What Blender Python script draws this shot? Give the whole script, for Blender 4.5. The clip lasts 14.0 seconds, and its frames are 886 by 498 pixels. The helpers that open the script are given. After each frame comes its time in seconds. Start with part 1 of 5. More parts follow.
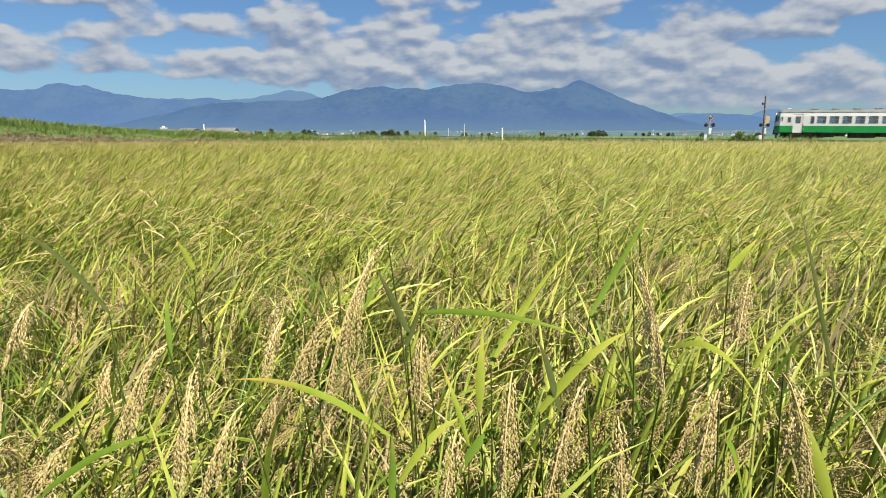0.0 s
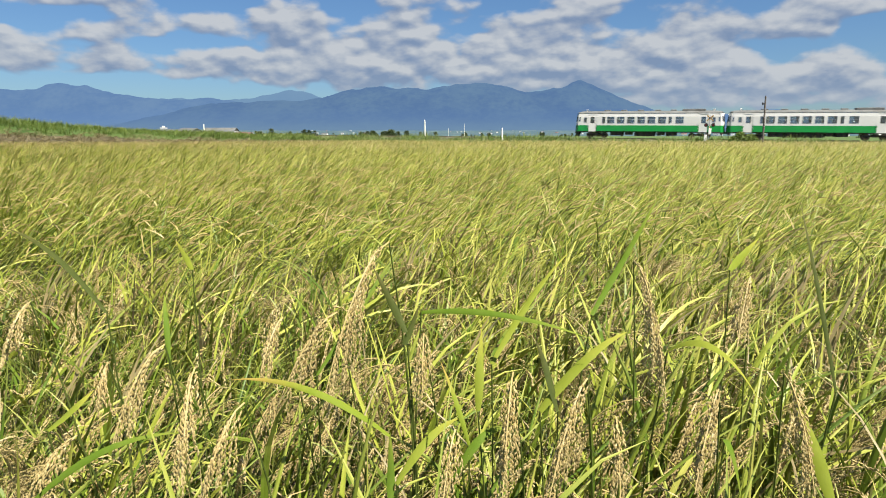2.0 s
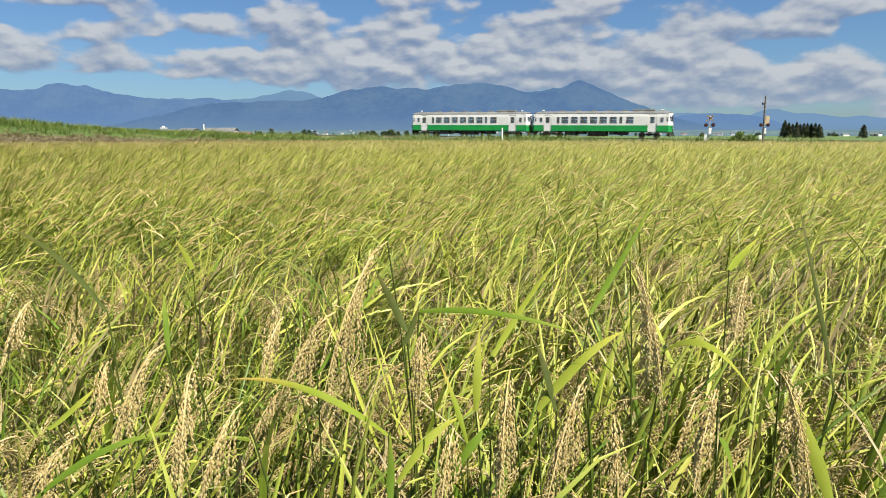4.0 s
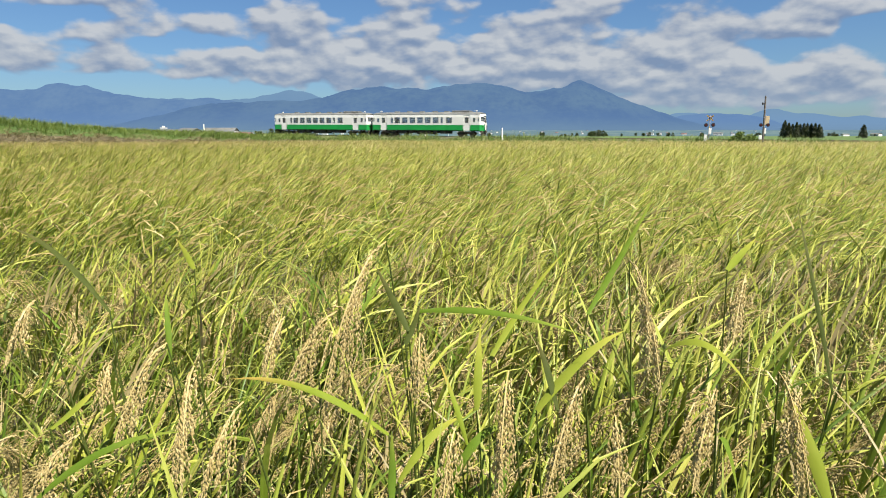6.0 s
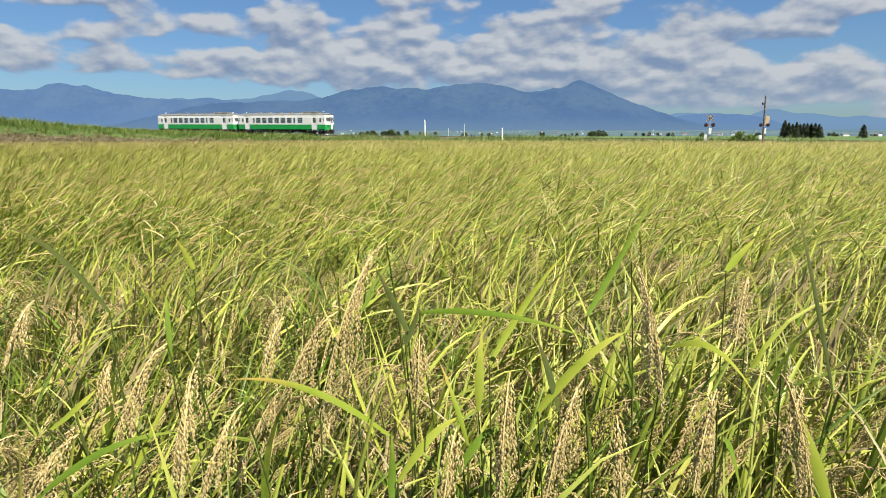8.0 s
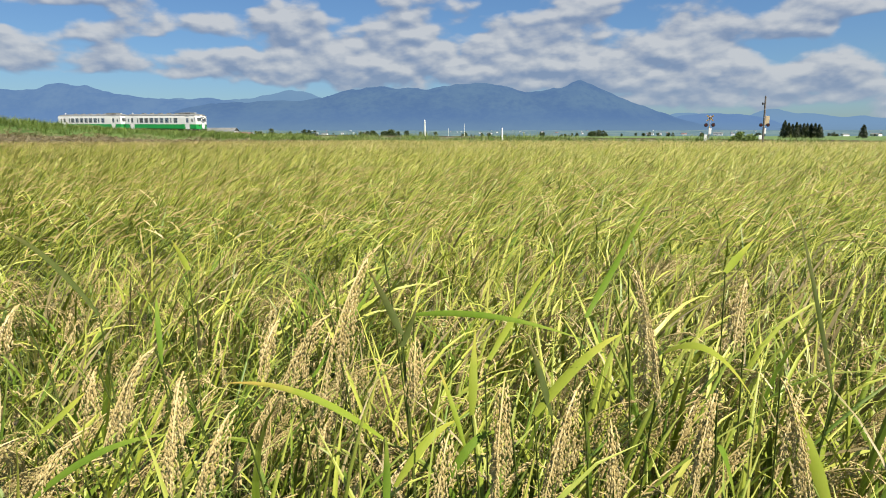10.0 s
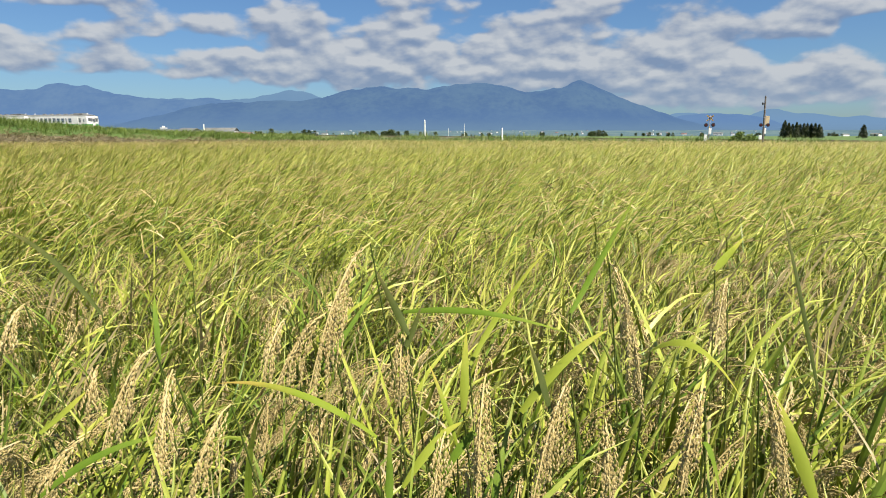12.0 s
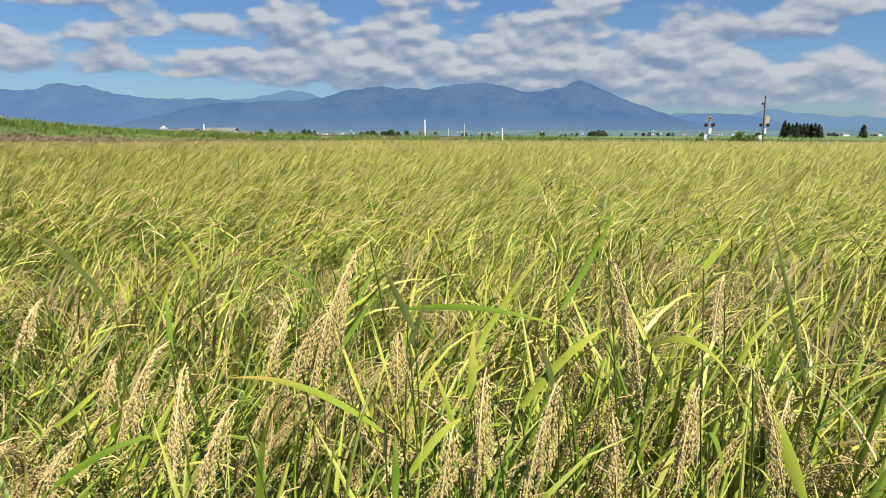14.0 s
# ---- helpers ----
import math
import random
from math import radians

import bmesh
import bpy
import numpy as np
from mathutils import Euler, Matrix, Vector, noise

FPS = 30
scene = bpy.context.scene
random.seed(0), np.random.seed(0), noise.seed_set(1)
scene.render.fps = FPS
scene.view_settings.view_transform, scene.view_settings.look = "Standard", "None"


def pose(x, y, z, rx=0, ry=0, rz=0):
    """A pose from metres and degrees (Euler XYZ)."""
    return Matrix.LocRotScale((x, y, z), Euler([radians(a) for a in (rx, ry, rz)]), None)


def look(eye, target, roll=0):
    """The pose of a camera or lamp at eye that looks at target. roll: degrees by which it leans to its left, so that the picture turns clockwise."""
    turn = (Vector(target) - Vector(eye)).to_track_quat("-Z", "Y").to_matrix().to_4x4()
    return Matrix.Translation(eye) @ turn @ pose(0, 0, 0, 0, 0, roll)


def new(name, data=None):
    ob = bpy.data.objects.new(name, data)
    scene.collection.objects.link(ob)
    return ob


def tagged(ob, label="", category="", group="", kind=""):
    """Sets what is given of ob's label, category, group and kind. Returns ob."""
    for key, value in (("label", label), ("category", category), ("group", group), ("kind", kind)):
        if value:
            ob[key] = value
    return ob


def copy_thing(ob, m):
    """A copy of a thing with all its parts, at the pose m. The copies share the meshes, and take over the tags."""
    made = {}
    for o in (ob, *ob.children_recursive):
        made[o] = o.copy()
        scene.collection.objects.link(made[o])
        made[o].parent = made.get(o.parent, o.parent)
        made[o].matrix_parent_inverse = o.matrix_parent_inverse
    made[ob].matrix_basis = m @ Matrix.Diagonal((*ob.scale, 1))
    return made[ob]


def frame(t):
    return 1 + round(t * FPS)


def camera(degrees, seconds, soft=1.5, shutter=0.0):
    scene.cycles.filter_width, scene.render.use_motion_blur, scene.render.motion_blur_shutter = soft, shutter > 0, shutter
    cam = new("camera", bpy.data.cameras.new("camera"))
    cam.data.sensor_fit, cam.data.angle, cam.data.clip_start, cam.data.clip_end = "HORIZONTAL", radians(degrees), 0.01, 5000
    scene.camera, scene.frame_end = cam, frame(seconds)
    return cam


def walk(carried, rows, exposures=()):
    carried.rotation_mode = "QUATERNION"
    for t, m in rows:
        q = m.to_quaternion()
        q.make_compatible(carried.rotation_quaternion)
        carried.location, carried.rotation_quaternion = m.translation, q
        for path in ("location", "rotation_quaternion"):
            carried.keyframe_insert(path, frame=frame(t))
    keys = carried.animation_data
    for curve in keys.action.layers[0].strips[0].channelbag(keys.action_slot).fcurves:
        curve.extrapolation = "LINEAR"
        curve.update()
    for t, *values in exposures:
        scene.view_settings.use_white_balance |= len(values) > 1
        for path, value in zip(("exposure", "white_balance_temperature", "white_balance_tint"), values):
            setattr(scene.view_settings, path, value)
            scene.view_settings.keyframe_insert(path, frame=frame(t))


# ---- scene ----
cam = camera(71.5, 14.0, soft=1.0, shutter=0.3)
EYE = 1.5
walk(cam, [(0.0, pose(0, 0, EYE, 79.54, 0, 0)), (14.0, pose(0, 0, EYE, 79.54, 0, 0))], exposures=[(0.0, 1.13), (14.0, 1.13)])

# ---- light: late-summer sun from behind the camera, broken cloud ----
SKY = 0.35
SUN_ELEVATION, SUN_AZIMUTH = 57.0, 141.0  # degrees; azimuth clockwise from +y


def build_sun():
    el, az = radians(SUN_ELEVATION), radians(SUN_AZIMUTH)
    to_sun = Vector((math.sin(az) * math.cos(el), math.cos(az) * math.cos(el), math.sin(el)))
    lamp = bpy.data.lights.new("sun", "SUN")
    lamp.energy, lamp.angle, lamp.color = 5.0, radians(0.55), (1.0, 0.93, 0.82)
    ob = new("sun", lamp)
    ob.matrix_world = look(to_sun * 50, (0, 0, 0))


class Graph:
    """A short way to write node trees."""

    def __init__(self, tree):
        self.tree = tree
        tree.nodes.clear()

    def node(self, kind, values=None, op=None):
        n = self.tree.nodes.new(kind)
        if op:
            n.operation = op
        for key, value in (values or {}).items():
            if isinstance(value, bpy.types.NodeSocket):
                self.tree.links.new(value, n.inputs[key])
            else:
                n.inputs[key].default_value = value
        return n

    def math(self, op, a, b=0.0, c=0.0, clamp=False):
        n = self.node("ShaderNodeMath", {0: a, 1: b, 2: c}, op)
        n.use_clamp = clamp
        return n.outputs[0]

    def ramp(self, fac, stops, mode="LINEAR"):
        n = self.node("ShaderNodeValToRGB", {0: fac})
        n.color_ramp.interpolation = mode
        els = n.color_ramp.elements
        while len(els) < len(stops):
            els.new(0.5)
        for e, (at, col) in zip(els, stops):
            e.position, e.color = at, (*col, 1) if len(col) == 3 else col
        return n.outputs[0]

    def mix(self, fac, a, b, blend="MIX"):
        n = self.node("ShaderNodeMix")
        n.data_type, n.blend_type = "RGBA", blend
        for i, v in ((0, fac), (6, a), (7, b)):
            if isinstance(v, bpy.types.NodeSocket):
                self.tree.links.new(v, n.inputs[i])
            else:
                n.inputs[i].default_value = v if i == 0 else (*v, 1)
        return n.outputs[2]

    def noise(self, vector, scale, detail=4.0, rough=0.55, distortion=0.0):
        return self.node("ShaderNodeTexNoise", {"Vector": vector, "Scale": scale, "Detail": detail, "Roughness": rough, "Distortion": distortion}).outputs[0]

    def smooth(self, v, lo, hi):
        n = self.node("ShaderNodeMapRange")
        n.interpolation_type = "SMOOTHSTEP"
        for i, value in enumerate((v, lo, hi, 0.0, 1.0)):
            if isinstance(value, bpy.types.NodeSocket):
                self.tree.links.new(value, n.inputs[i])
            else:
                n.inputs[i].default_value = value
        return n.outputs[0]


def build_sky():
    world = bpy.data.worlds.new("sky")
    scene.world = world
    world.use_nodes = True
    g = Graph(world.node_tree)
    sky = g.node("ShaderNodeTexSky")
    sky.sky_type, sky.sun_disc = "NISHITA", False
    sky.sun_elevation, sky.sun_rotation = radians(SUN_ELEVATION), radians(SUN_AZIMUTH)
    sky.air_density, sky.dust_density, sky.ozone_density = 1.0, 0.6, 2.5
    clear = g.node("ShaderNodeVectorMath", {0: sky.outputs[0], 1: (0.080, 0.107, 0.136)}, op="MULTIPLY").outputs[0]
    way = g.node("ShaderNodeTexCoord").outputs["Generated"]
    sep = g.node("ShaderNodeSeparateXYZ", {0: way})
    x, y, z = sep.outputs
    # cumulus with flat bases, and openings of clear sky: azimuth (x/y), elevation (z/y), half sizes, amount
    ay = g.math("MAXIMUM", g.math("ABSOLUTE", y), 0.05)
    u, v = g.math("DIVIDE", x, ay), g.math("DIVIDE", z, ay)
    plane = g.node("ShaderNodeCombineXYZ", {0: u, 1: v, 2: 0.0}).outputs[0]
    wob = g.node("ShaderNodeTexNoise", {"Vector": way, "Scale": 15.0, "Detail": 3.0}).outputs[1]
    wob = g.node("ShaderNodeVectorMath", {0: wob, 1: (0.5, 0.5, 0.5)}, op="SUBTRACT").outputs[0]
    plane = g.node("ShaderNodeVectorMath", {0: wob, 1: (0.10, 0.034, 0.0), 2: plane}, op="MULTIPLY_ADD").outputs[0]
    clouds = [
        (-0.659, 0.1222, 0.049, 0.0354, 0.30), (-0.540, 0.1526, 0.058, 0.0167, 0.24), (-0.533, 0.1048, 0.078, 0.0287, 0.30), (-0.369, 0.1003, 0.087, 0.0362, 0.30), (-0.207, 0.1004, 0.093, 0.0458, 0.30),
        (-0.401, 0.1728, 0.122, 0.0259, 0.25), (-0.577, 0.2036, 0.093, 0.0185, 0.24), (-0.238, 0.1667, 0.042, 0.0333, 0.26), (-0.096, 0.1176, 0.097, 0.0581, 0.36), (0.076, 0.1108, 0.076, 0.0583, 0.36),
        (0.214, 0.1883, 0.076, 0.0268, 0.34), (0.390, 0.1534, 0.094, 0.0428, 0.34), (0.214, 0.0964, 0.106, 0.0480, 0.36), (0.560, 0.1729, 0.072, 0.0383, 0.32), (0.405, 0.0835, 0.076, 0.0402, 0.34),
        (0.588, 0.0848, 0.106, 0.0348, 0.34), (0.676, 0.1915, 0.051, 0.0206, 0.28), (0.448, 0.0559, 0.241, 0.0217, 0.22),
    ]
    openings = [
        (-0.619, 0.1786, 0.097, 0.0142, 0.34), (-0.392, 0.1477, 0.087, 0.0104, 0.26), (-0.341, 0.1993, 0.053, 0.0117, 0.26), (-0.158, 0.1951, 0.040, 0.0172, 0.24), (0.095, 0.1968, 0.048, 0.0157, 0.30),
        (0.293, 0.1827, 0.034, 0.0118, 0.22), (0.478, 0.1927, 0.027, 0.0196, 0.24), (0.520, 0.1376, 0.063, 0.0120, 0.20), (0.649, 0.1619, 0.046, 0.0143, 0.17), (-0.534, 0.0670, 0.199, 0.0177, 0.45),
        (-0.227, 0.0579, 0.127, 0.0132, 0.32),
    ]

    def gathering(rise):
        total = 0.0
        for group, sign in ((clouds, 1.0), (openings, -1.0)):
            for cu, cv, ru, rv, amount in group:
                d = g.node("ShaderNodeVectorMath", {0: plane, 1: (cu, cv - rise, 0.0)}, op="SUBTRACT").outputs[0]
                d = g.node("ShaderNodeVectorMath", {0: d, 1: (1 / ru, 1 / rv, 0.0)}, op="MULTIPLY").outputs[0]
                if sign > 0:
                    base = g.node("ShaderNodeVectorMath", {0: d, 1: (1.0, -2.0, 1.0)}, op="MULTIPLY").outputs[0]
                    d = g.node("ShaderNodeVectorMath", {0: d, 1: base}, op="MAXIMUM").outputs[0]
                d2 = g.node("ShaderNodeVectorMath", {0: d, 1: d}, op="DOT_PRODUCT").outputs[1]
                total = g.math("MULTIPLY_ADD", g.math("EXPONENT", g.math("MULTIPLY", d2, -0.9)), sign * amount, total)
        return total

    def billow(shift):
        p = g.node("ShaderNodeVectorMath", {0: way, 1: shift}, op="ADD").outputs[0]
        p = g.node("ShaderNodeVectorMath", {0: p, 1: (1.0, 1.0, 2.1)}, op="MULTIPLY").outputs[0]
        wide = g.math("MULTIPLY", g.noise(p, 6.5, 3.0, 0.5), 0.42)
        puffs = g.math("MULTIPLY_ADD", g.noise(p, 15.0, 3.0, 0.5), 0.40, wide)
        n = g.node("ShaderNodeTexVoronoi", {"Vector": p, "Scale": 15.0, "Detail": 1.5, "Roughness": 0.5})
        n.feature = "SMOOTH_F1"
        n.inputs["Smoothness"].default_value = 0.35
        heads = g.math("MULTIPLY_ADD", n.outputs["Distance"], -0.28, 0.25)
        return g.math("ADD", heads, g.math("MULTIPLY_ADD", g.noise(p, 34.0, 5.0, 0.55), 0.22, puffs))

    here, sunward = billow((0, 0, 0)), billow((0.006, 0.0, 0.010))
    bias, above = gathering(0.0), gathering(0.012)
    dens = g.math("ADD", here, bias)
    cover = g.smooth(dens, 0.52, 0.71)
    lit = g.math("ADD", g.math("MULTIPLY", g.math("SUBTRACT", here, sunward), 4.2), 0.54)
    lit = g.math("ADD", lit, g.math("MULTIPLY", g.math("SUBTRACT", bias, above), 2.6), clamp=True)
    cloud = g.ramp(lit, [(0.0, (0.28, 0.38, 0.57)), (0.3, (0.385, 0.47, 0.63)), (0.6, (0.54, 0.60, 0.70)), (1.0, (0.75, 0.78, 0.82))])
    low = g.smooth(v, 0.11, 0.03)
    cloud = g.mix(g.math("MULTIPLY", low, 0.45), cloud, (0.46, 0.57, 0.72))
    front = g.smooth(z, 0.0, 0.02)
    col = g.mix(g.math("MULTIPLY", g.math("MULTIPLY", cover, front), 0.92), clear, cloud)
    back = g.node("ShaderNodeBackground", {"Color": col, "Strength": SKY})
    g.node("ShaderNodeOutputWorld", {"Surface": back.outputs[0]})


build_sun()
build_sky()

# ---- materials ----


def material(name, low, high, rough=0.7, metal=0.0, scale=8.0, bump=0.0, bump_scale=40.0, detail=5.0, spec=0.4, wear=None):
    """Two tones mixed by noise at two scales, with fine relief. wear: (colour, amount) of blotches."""
    m = bpy.data.materials.new(name)
    m.use_nodes = True
    g = Graph(m.node_tree)
    co = g.node("ShaderNodeTexCoord").outputs["Object"]
    n1, n2 = g.noise(co, scale, detail), g.noise(co, scale * 9.0, 3.0)
    fac = g.math("ADD", g.math("MULTIPLY", n1, 0.7), g.math("MULTIPLY", n2, 0.3))
    col = g.mix(g.smooth(fac, 0.3, 0.7), low, high)
    if wear:
        col = g.mix(g.math("MULTIPLY", g.smooth(g.noise(co, scale * 0.6, 7.0, 0.65), 0.52, 0.68), wear[1]), col, wear[0])
    rr = g.math("ADD", g.math("MULTIPLY", n2, 0.2), rough - 0.1, clamp=True)
    sh = g.node("ShaderNodeBsdfPrincipled", {"Base Color": col, "Roughness": rr, "Metallic": metal, "Specular IOR Level": spec})
    if bump:
        b = g.node("ShaderNodeBump", {"Strength": bump, "Distance": 0.02, "Height": g.noise(co, bump_scale, 6.0)})
        m.node_tree.links.new(b.outputs[0], sh.inputs["Normal"])
    g.node("ShaderNodeOutputMaterial", {"Surface": sh.outputs[0]})
    return m


def leaf_material(name, stops, tip, tip_amount, through_col, patch=0.0, rough=0.5, spec=0.35):
    """Foliage: colour by piece, broad drifts over the field, paler tips, light shining through."""
    m = bpy.data.materials.new(name)
    m.use_nodes = True
    g = Graph(m.node_tree)
    geo = g.node("ShaderNodeNewGeometry")
    rnd = geo.outputs["Random Per Island"]
    info = g.node("ShaderNodeObjectInfo")
    big = g.noise(geo.outputs["Position"], 0.35, 4.0)
    f = g.math("ADD", g.math("MULTIPLY", rnd, 0.75), g.math("MULTIPLY", info.outputs["Random"], 0.25))
    f = g.math("ADD", f, g.math("MULTIPLY", g.math("SUBTRACT", big, 0.5), patch), clamp=True)
    col = g.ramp(f, [(at, tuple(0.60 * c for c in tone)) for at, tone in stops])
    att = g.node("ShaderNodeAttribute")
    att.attribute_name = "along"
    along = att.outputs["Fac"]
    mot = g.noise(geo.outputs["Position"], 60.0, 3.0)
    tipf = g.math("MULTIPLY", g.smooth(g.math("ADD", along, g.math("MULTIPLY", mot, 0.3)), 0.55, 1.15), tip_amount)
    col = g.mix(tipf, col, tuple(0.60 * c for c in tip))
    col = g.mix(g.math("MULTIPLY", mot, 0.22), col, g.mix(0.5, col, (0.42, 0.38, 0.14)))
    sh = g.node("ShaderNodeBsdfPrincipled", {"Base Color": col, "Roughness": rough, "Specular IOR Level": spec})
    tr = g.node("ShaderNodeBsdfTranslucent", {"Color": g.mix(0.5, col, through_col)})
    both = g.node("ShaderNodeMixShader", {0: 0.09, 1: sh.outputs[0], 2: tr.outputs[0]})
    g.node("ShaderNodeOutputMaterial", {"Surface": both.outputs[0]})
    return m


RICE_LEAF = leaf_material("rice_leaf", [(0.0, (0.020, 0.065, 0.004)), (0.32, (0.12, 0.235, 0.012)), (0.60, (0.41, 0.48, 0.045)), (1.0, (0.78, 0.74, 0.18))], (0.72, 0.69, 0.17), 0.50, (0.45, 0.5, 0.03), 0.6, 0.45, 0.28)
# greener low leaves, also darkened in colour for the shade inside the crop
RICE_GREEN_SHADED = leaf_material("rice_green_shaded_leaf", [(0.0, (0.018, 0.06, 0.004)), (0.5, (0.09, 0.19, 0.012)), (1.0, (0.24, 0.36, 0.03))], (0.40, 0.44, 0.08), 0.4, (0.35, 0.5, 0.03), 0.3, 0.45, 0.28)
RICE_STALK = leaf_material("rice_stalk", [(0.0, (0.05, 0.10, 0.01)), (0.6, (0.14, 0.19, 0.03)), (1.0, (0.34, 0.29, 0.10))], (0.42, 0.40, 0.10), 0.4, (0.3, 0.35, 0.05))
RICE_GRAIN = leaf_material("rice_grain", [(0.0, (0.44, 0.32, 0.11)), (0.5, (0.63, 0.48, 0.19)), (1.0, (0.80, 0.65, 0.31))], (0.76, 0.61, 0.30), 0.3, (0.6, 0.43, 0.12), 0.2)
RICE_DRY = leaf_material("rice_dry_leaf", [(0.0, (0.26, 0.20, 0.08)), (1.0, (0.54, 0.45, 0.22))], (0.40, 0.33, 0.15), 0.4, (0.4, 0.35, 0.1))
GRASS = leaf_material("verge_grass", [(0.0, (0.03, 0.09, 0.010)), (0.5, (0.10, 0.21, 0.02)), (1.0, (0.25, 0.35, 0.06))], (0.42, 0.44, 0.11), 0.4, (0.2, 0.3, 0.03), 0.6)
STRAW = leaf_material("dead_straw", [(0.0, (0.13, 0.10, 0.05)), (0.5, (0.28, 0.23, 0.11)), (1.0, (0.52, 0.46, 0.27))], (0.5, 0.44, 0.24), 0.4, (0.4, 0.3, 0.1), 0.6)
TREE_LEAF = leaf_material("tree_leaf", [(0.0, (0.018, 0.045, 0.015)), (0.6, (0.035, 0.075, 0.022)), (1.0, (0.07, 0.11, 0.03))], (0.07, 0.11, 0.03), 0.3, (0.08, 0.14, 0.03))
CEDAR_LEAF = leaf_material("cedar_leaf", [(0.0, (0.012, 0.030, 0.014)), (1.0, (0.035, 0.060, 0.024))], (0.05, 0.08, 0.03), 0.3, (0.04, 0.08, 0.02))
SOIL = material("paddy_soil", (0.045, 0.035, 0.022), (0.10, 0.08, 0.05), 0.9, scale=2.0, bump=0.6)
EARTH = material("bank_earth", (0.045, 0.036, 0.020), (0.12, 0.10, 0.055), 0.95, scale=1.2, bump=0.8, bump_scale=9.0)
TURF = material("turf", (0.04, 0.085, 0.016), (0.09, 0.14, 0.03), 0.9, scale=0.25, bump=0.7, bump_scale=5.0, wear=((0.12, 0.13, 0.04), 0.5))
BALLAST = material("ballast", (0.10, 0.08, 0.065), (0.24, 0.20, 0.17), 0.95, scale=6.0, bump=1.0, bump_scale=18.0)
STEEL = material("rail_steel", (0.16, 0.10, 0.07), (0.30, 0.24, 0.20), 0.5, metal=0.7, scale=4.0)
BARK = material("bark", (0.06, 0.045, 0.03), (0.13, 0.10, 0.07), 0.95, scale=6.0, bump=0.6)
WHITE = material("white_enamel", (0.62, 0.615, 0.58), (0.70, 0.695, 0.66), 0.42, scale=0.7, spec=0.5, wear=((0.52, 0.49, 0.43), 0.35))
GREEN = material("green_enamel", (0.006, 0.22, 0.040), (0.010, 0.29, 0.055), 0.42, scale=0.7, spec=0.5, wear=((0.02, 0.17, 0.06), 0.4))
ROOF_GREY = material("roof_grey", (0.095, 0.10, 0.095), (0.16, 0.165, 0.155), 0.8, scale=0.8, wear=((0.07, 0.068, 0.06), 0.6))
DARK_IRON = material("dark_iron", (0.025, 0.024, 0.022), (0.075, 0.065, 0.055), 0.75, scale=2.0, wear=((0.13, 0.09, 0.06), 0.6))
BLACK = material("black_rubber", (0.012, 0.012, 0.013), (0.03, 0.03, 0.03), 0.7, scale=4.0)
ALU = material("window_aluminium", (0.50, 0.51, 0.52), (0.62, 0.63, 0.64), 0.4, metal=0.6, scale=3.0)
SEAT = material("seat_moquette", (0.05, 0.09, 0.22), (0.09, 0.14, 0.30), 0.9, scale=6.0)
INSIDE = material("cream_lining", (0.52, 0.50, 0.44), (0.62, 0.60, 0.54), 0.6, scale=1.0)
CONCRETE = material("concrete", (0.34, 0.33, 0.31), (0.48, 0.47, 0.44), 0.9, scale=1.5, bump=0.3)
POLE_WOOD = material("weathered_pole", (0.09, 0.075, 0.06), (0.17, 0.15, 0.13), 0.9, scale=3.0, bump=0.4)
YELLOW = material("yellow_enamel", (0.46, 0.25, 0.04), (0.58, 0.34, 0.06), 0.5, scale=2.0, wear=((0.45, 0.25, 0.05), 0.4))
BEIGE = material("faded_beige_panel", (0.42, 0.33, 0.20), (0.55, 0.44, 0.28), 0.7, scale=2.0)
RED_LENS = material("red_lens", (0.05, 0.006, 0.006), (0.08, 0.01, 0.01), 0.2, scale=4.0, spec=0.6)
PLASTER = material("white_plaster", (0.68, 0.67, 0.63), (0.80, 0.79, 0.75), 0.8, scale=0.4, wear=((0.55, 0.53, 0.48), 0.4))
WEATHERED = material("weathered_wall", (0.30, 0.31, 0.32), (0.50, 0.51, 0.50), 0.8, scale=0.2, wear=((0.24, 0.23, 0.22), 0.5))
TILE = material("roof_tile", (0.07, 0.08, 0.10), (0.16, 0.17, 0.19), 0.6, scale=0.6)
RED_ROOF = material("red_metal_roof", (0.12, 0.065, 0.055), (0.20, 0.10, 0.08), 0.5, scale=0.6)


def glass_material():
    m = bpy.data.materials.new("window_glass")
    m.use_nodes = True
    g = Graph(m.node_tree)
    sh = g.node("ShaderNodeBsdfPrincipled", {"Base Color": (0.55, 0.62, 0.62, 1), "Roughness": 0.03, "Transmission Weight": 0.9, "IOR": 1.3, "Specular IOR Level": 0.6})
    g.node("ShaderNodeOutputMaterial", {"Surface": sh.outputs[0]})
    return m


def lamp_material():
    m = bpy.data.materials.new("lit_lamp")
    m.use_nodes = True
    g = Graph(m.node_tree)
    sh = g.node("ShaderNodeEmission", {"Color": (1.0, 0.93, 0.75, 1), "Strength": 2.0})
    g.node("ShaderNodeOutputMaterial", {"Surface": sh.outputs[0]})
    return m


GLASS, LAMP = glass_material(), lamp_material()


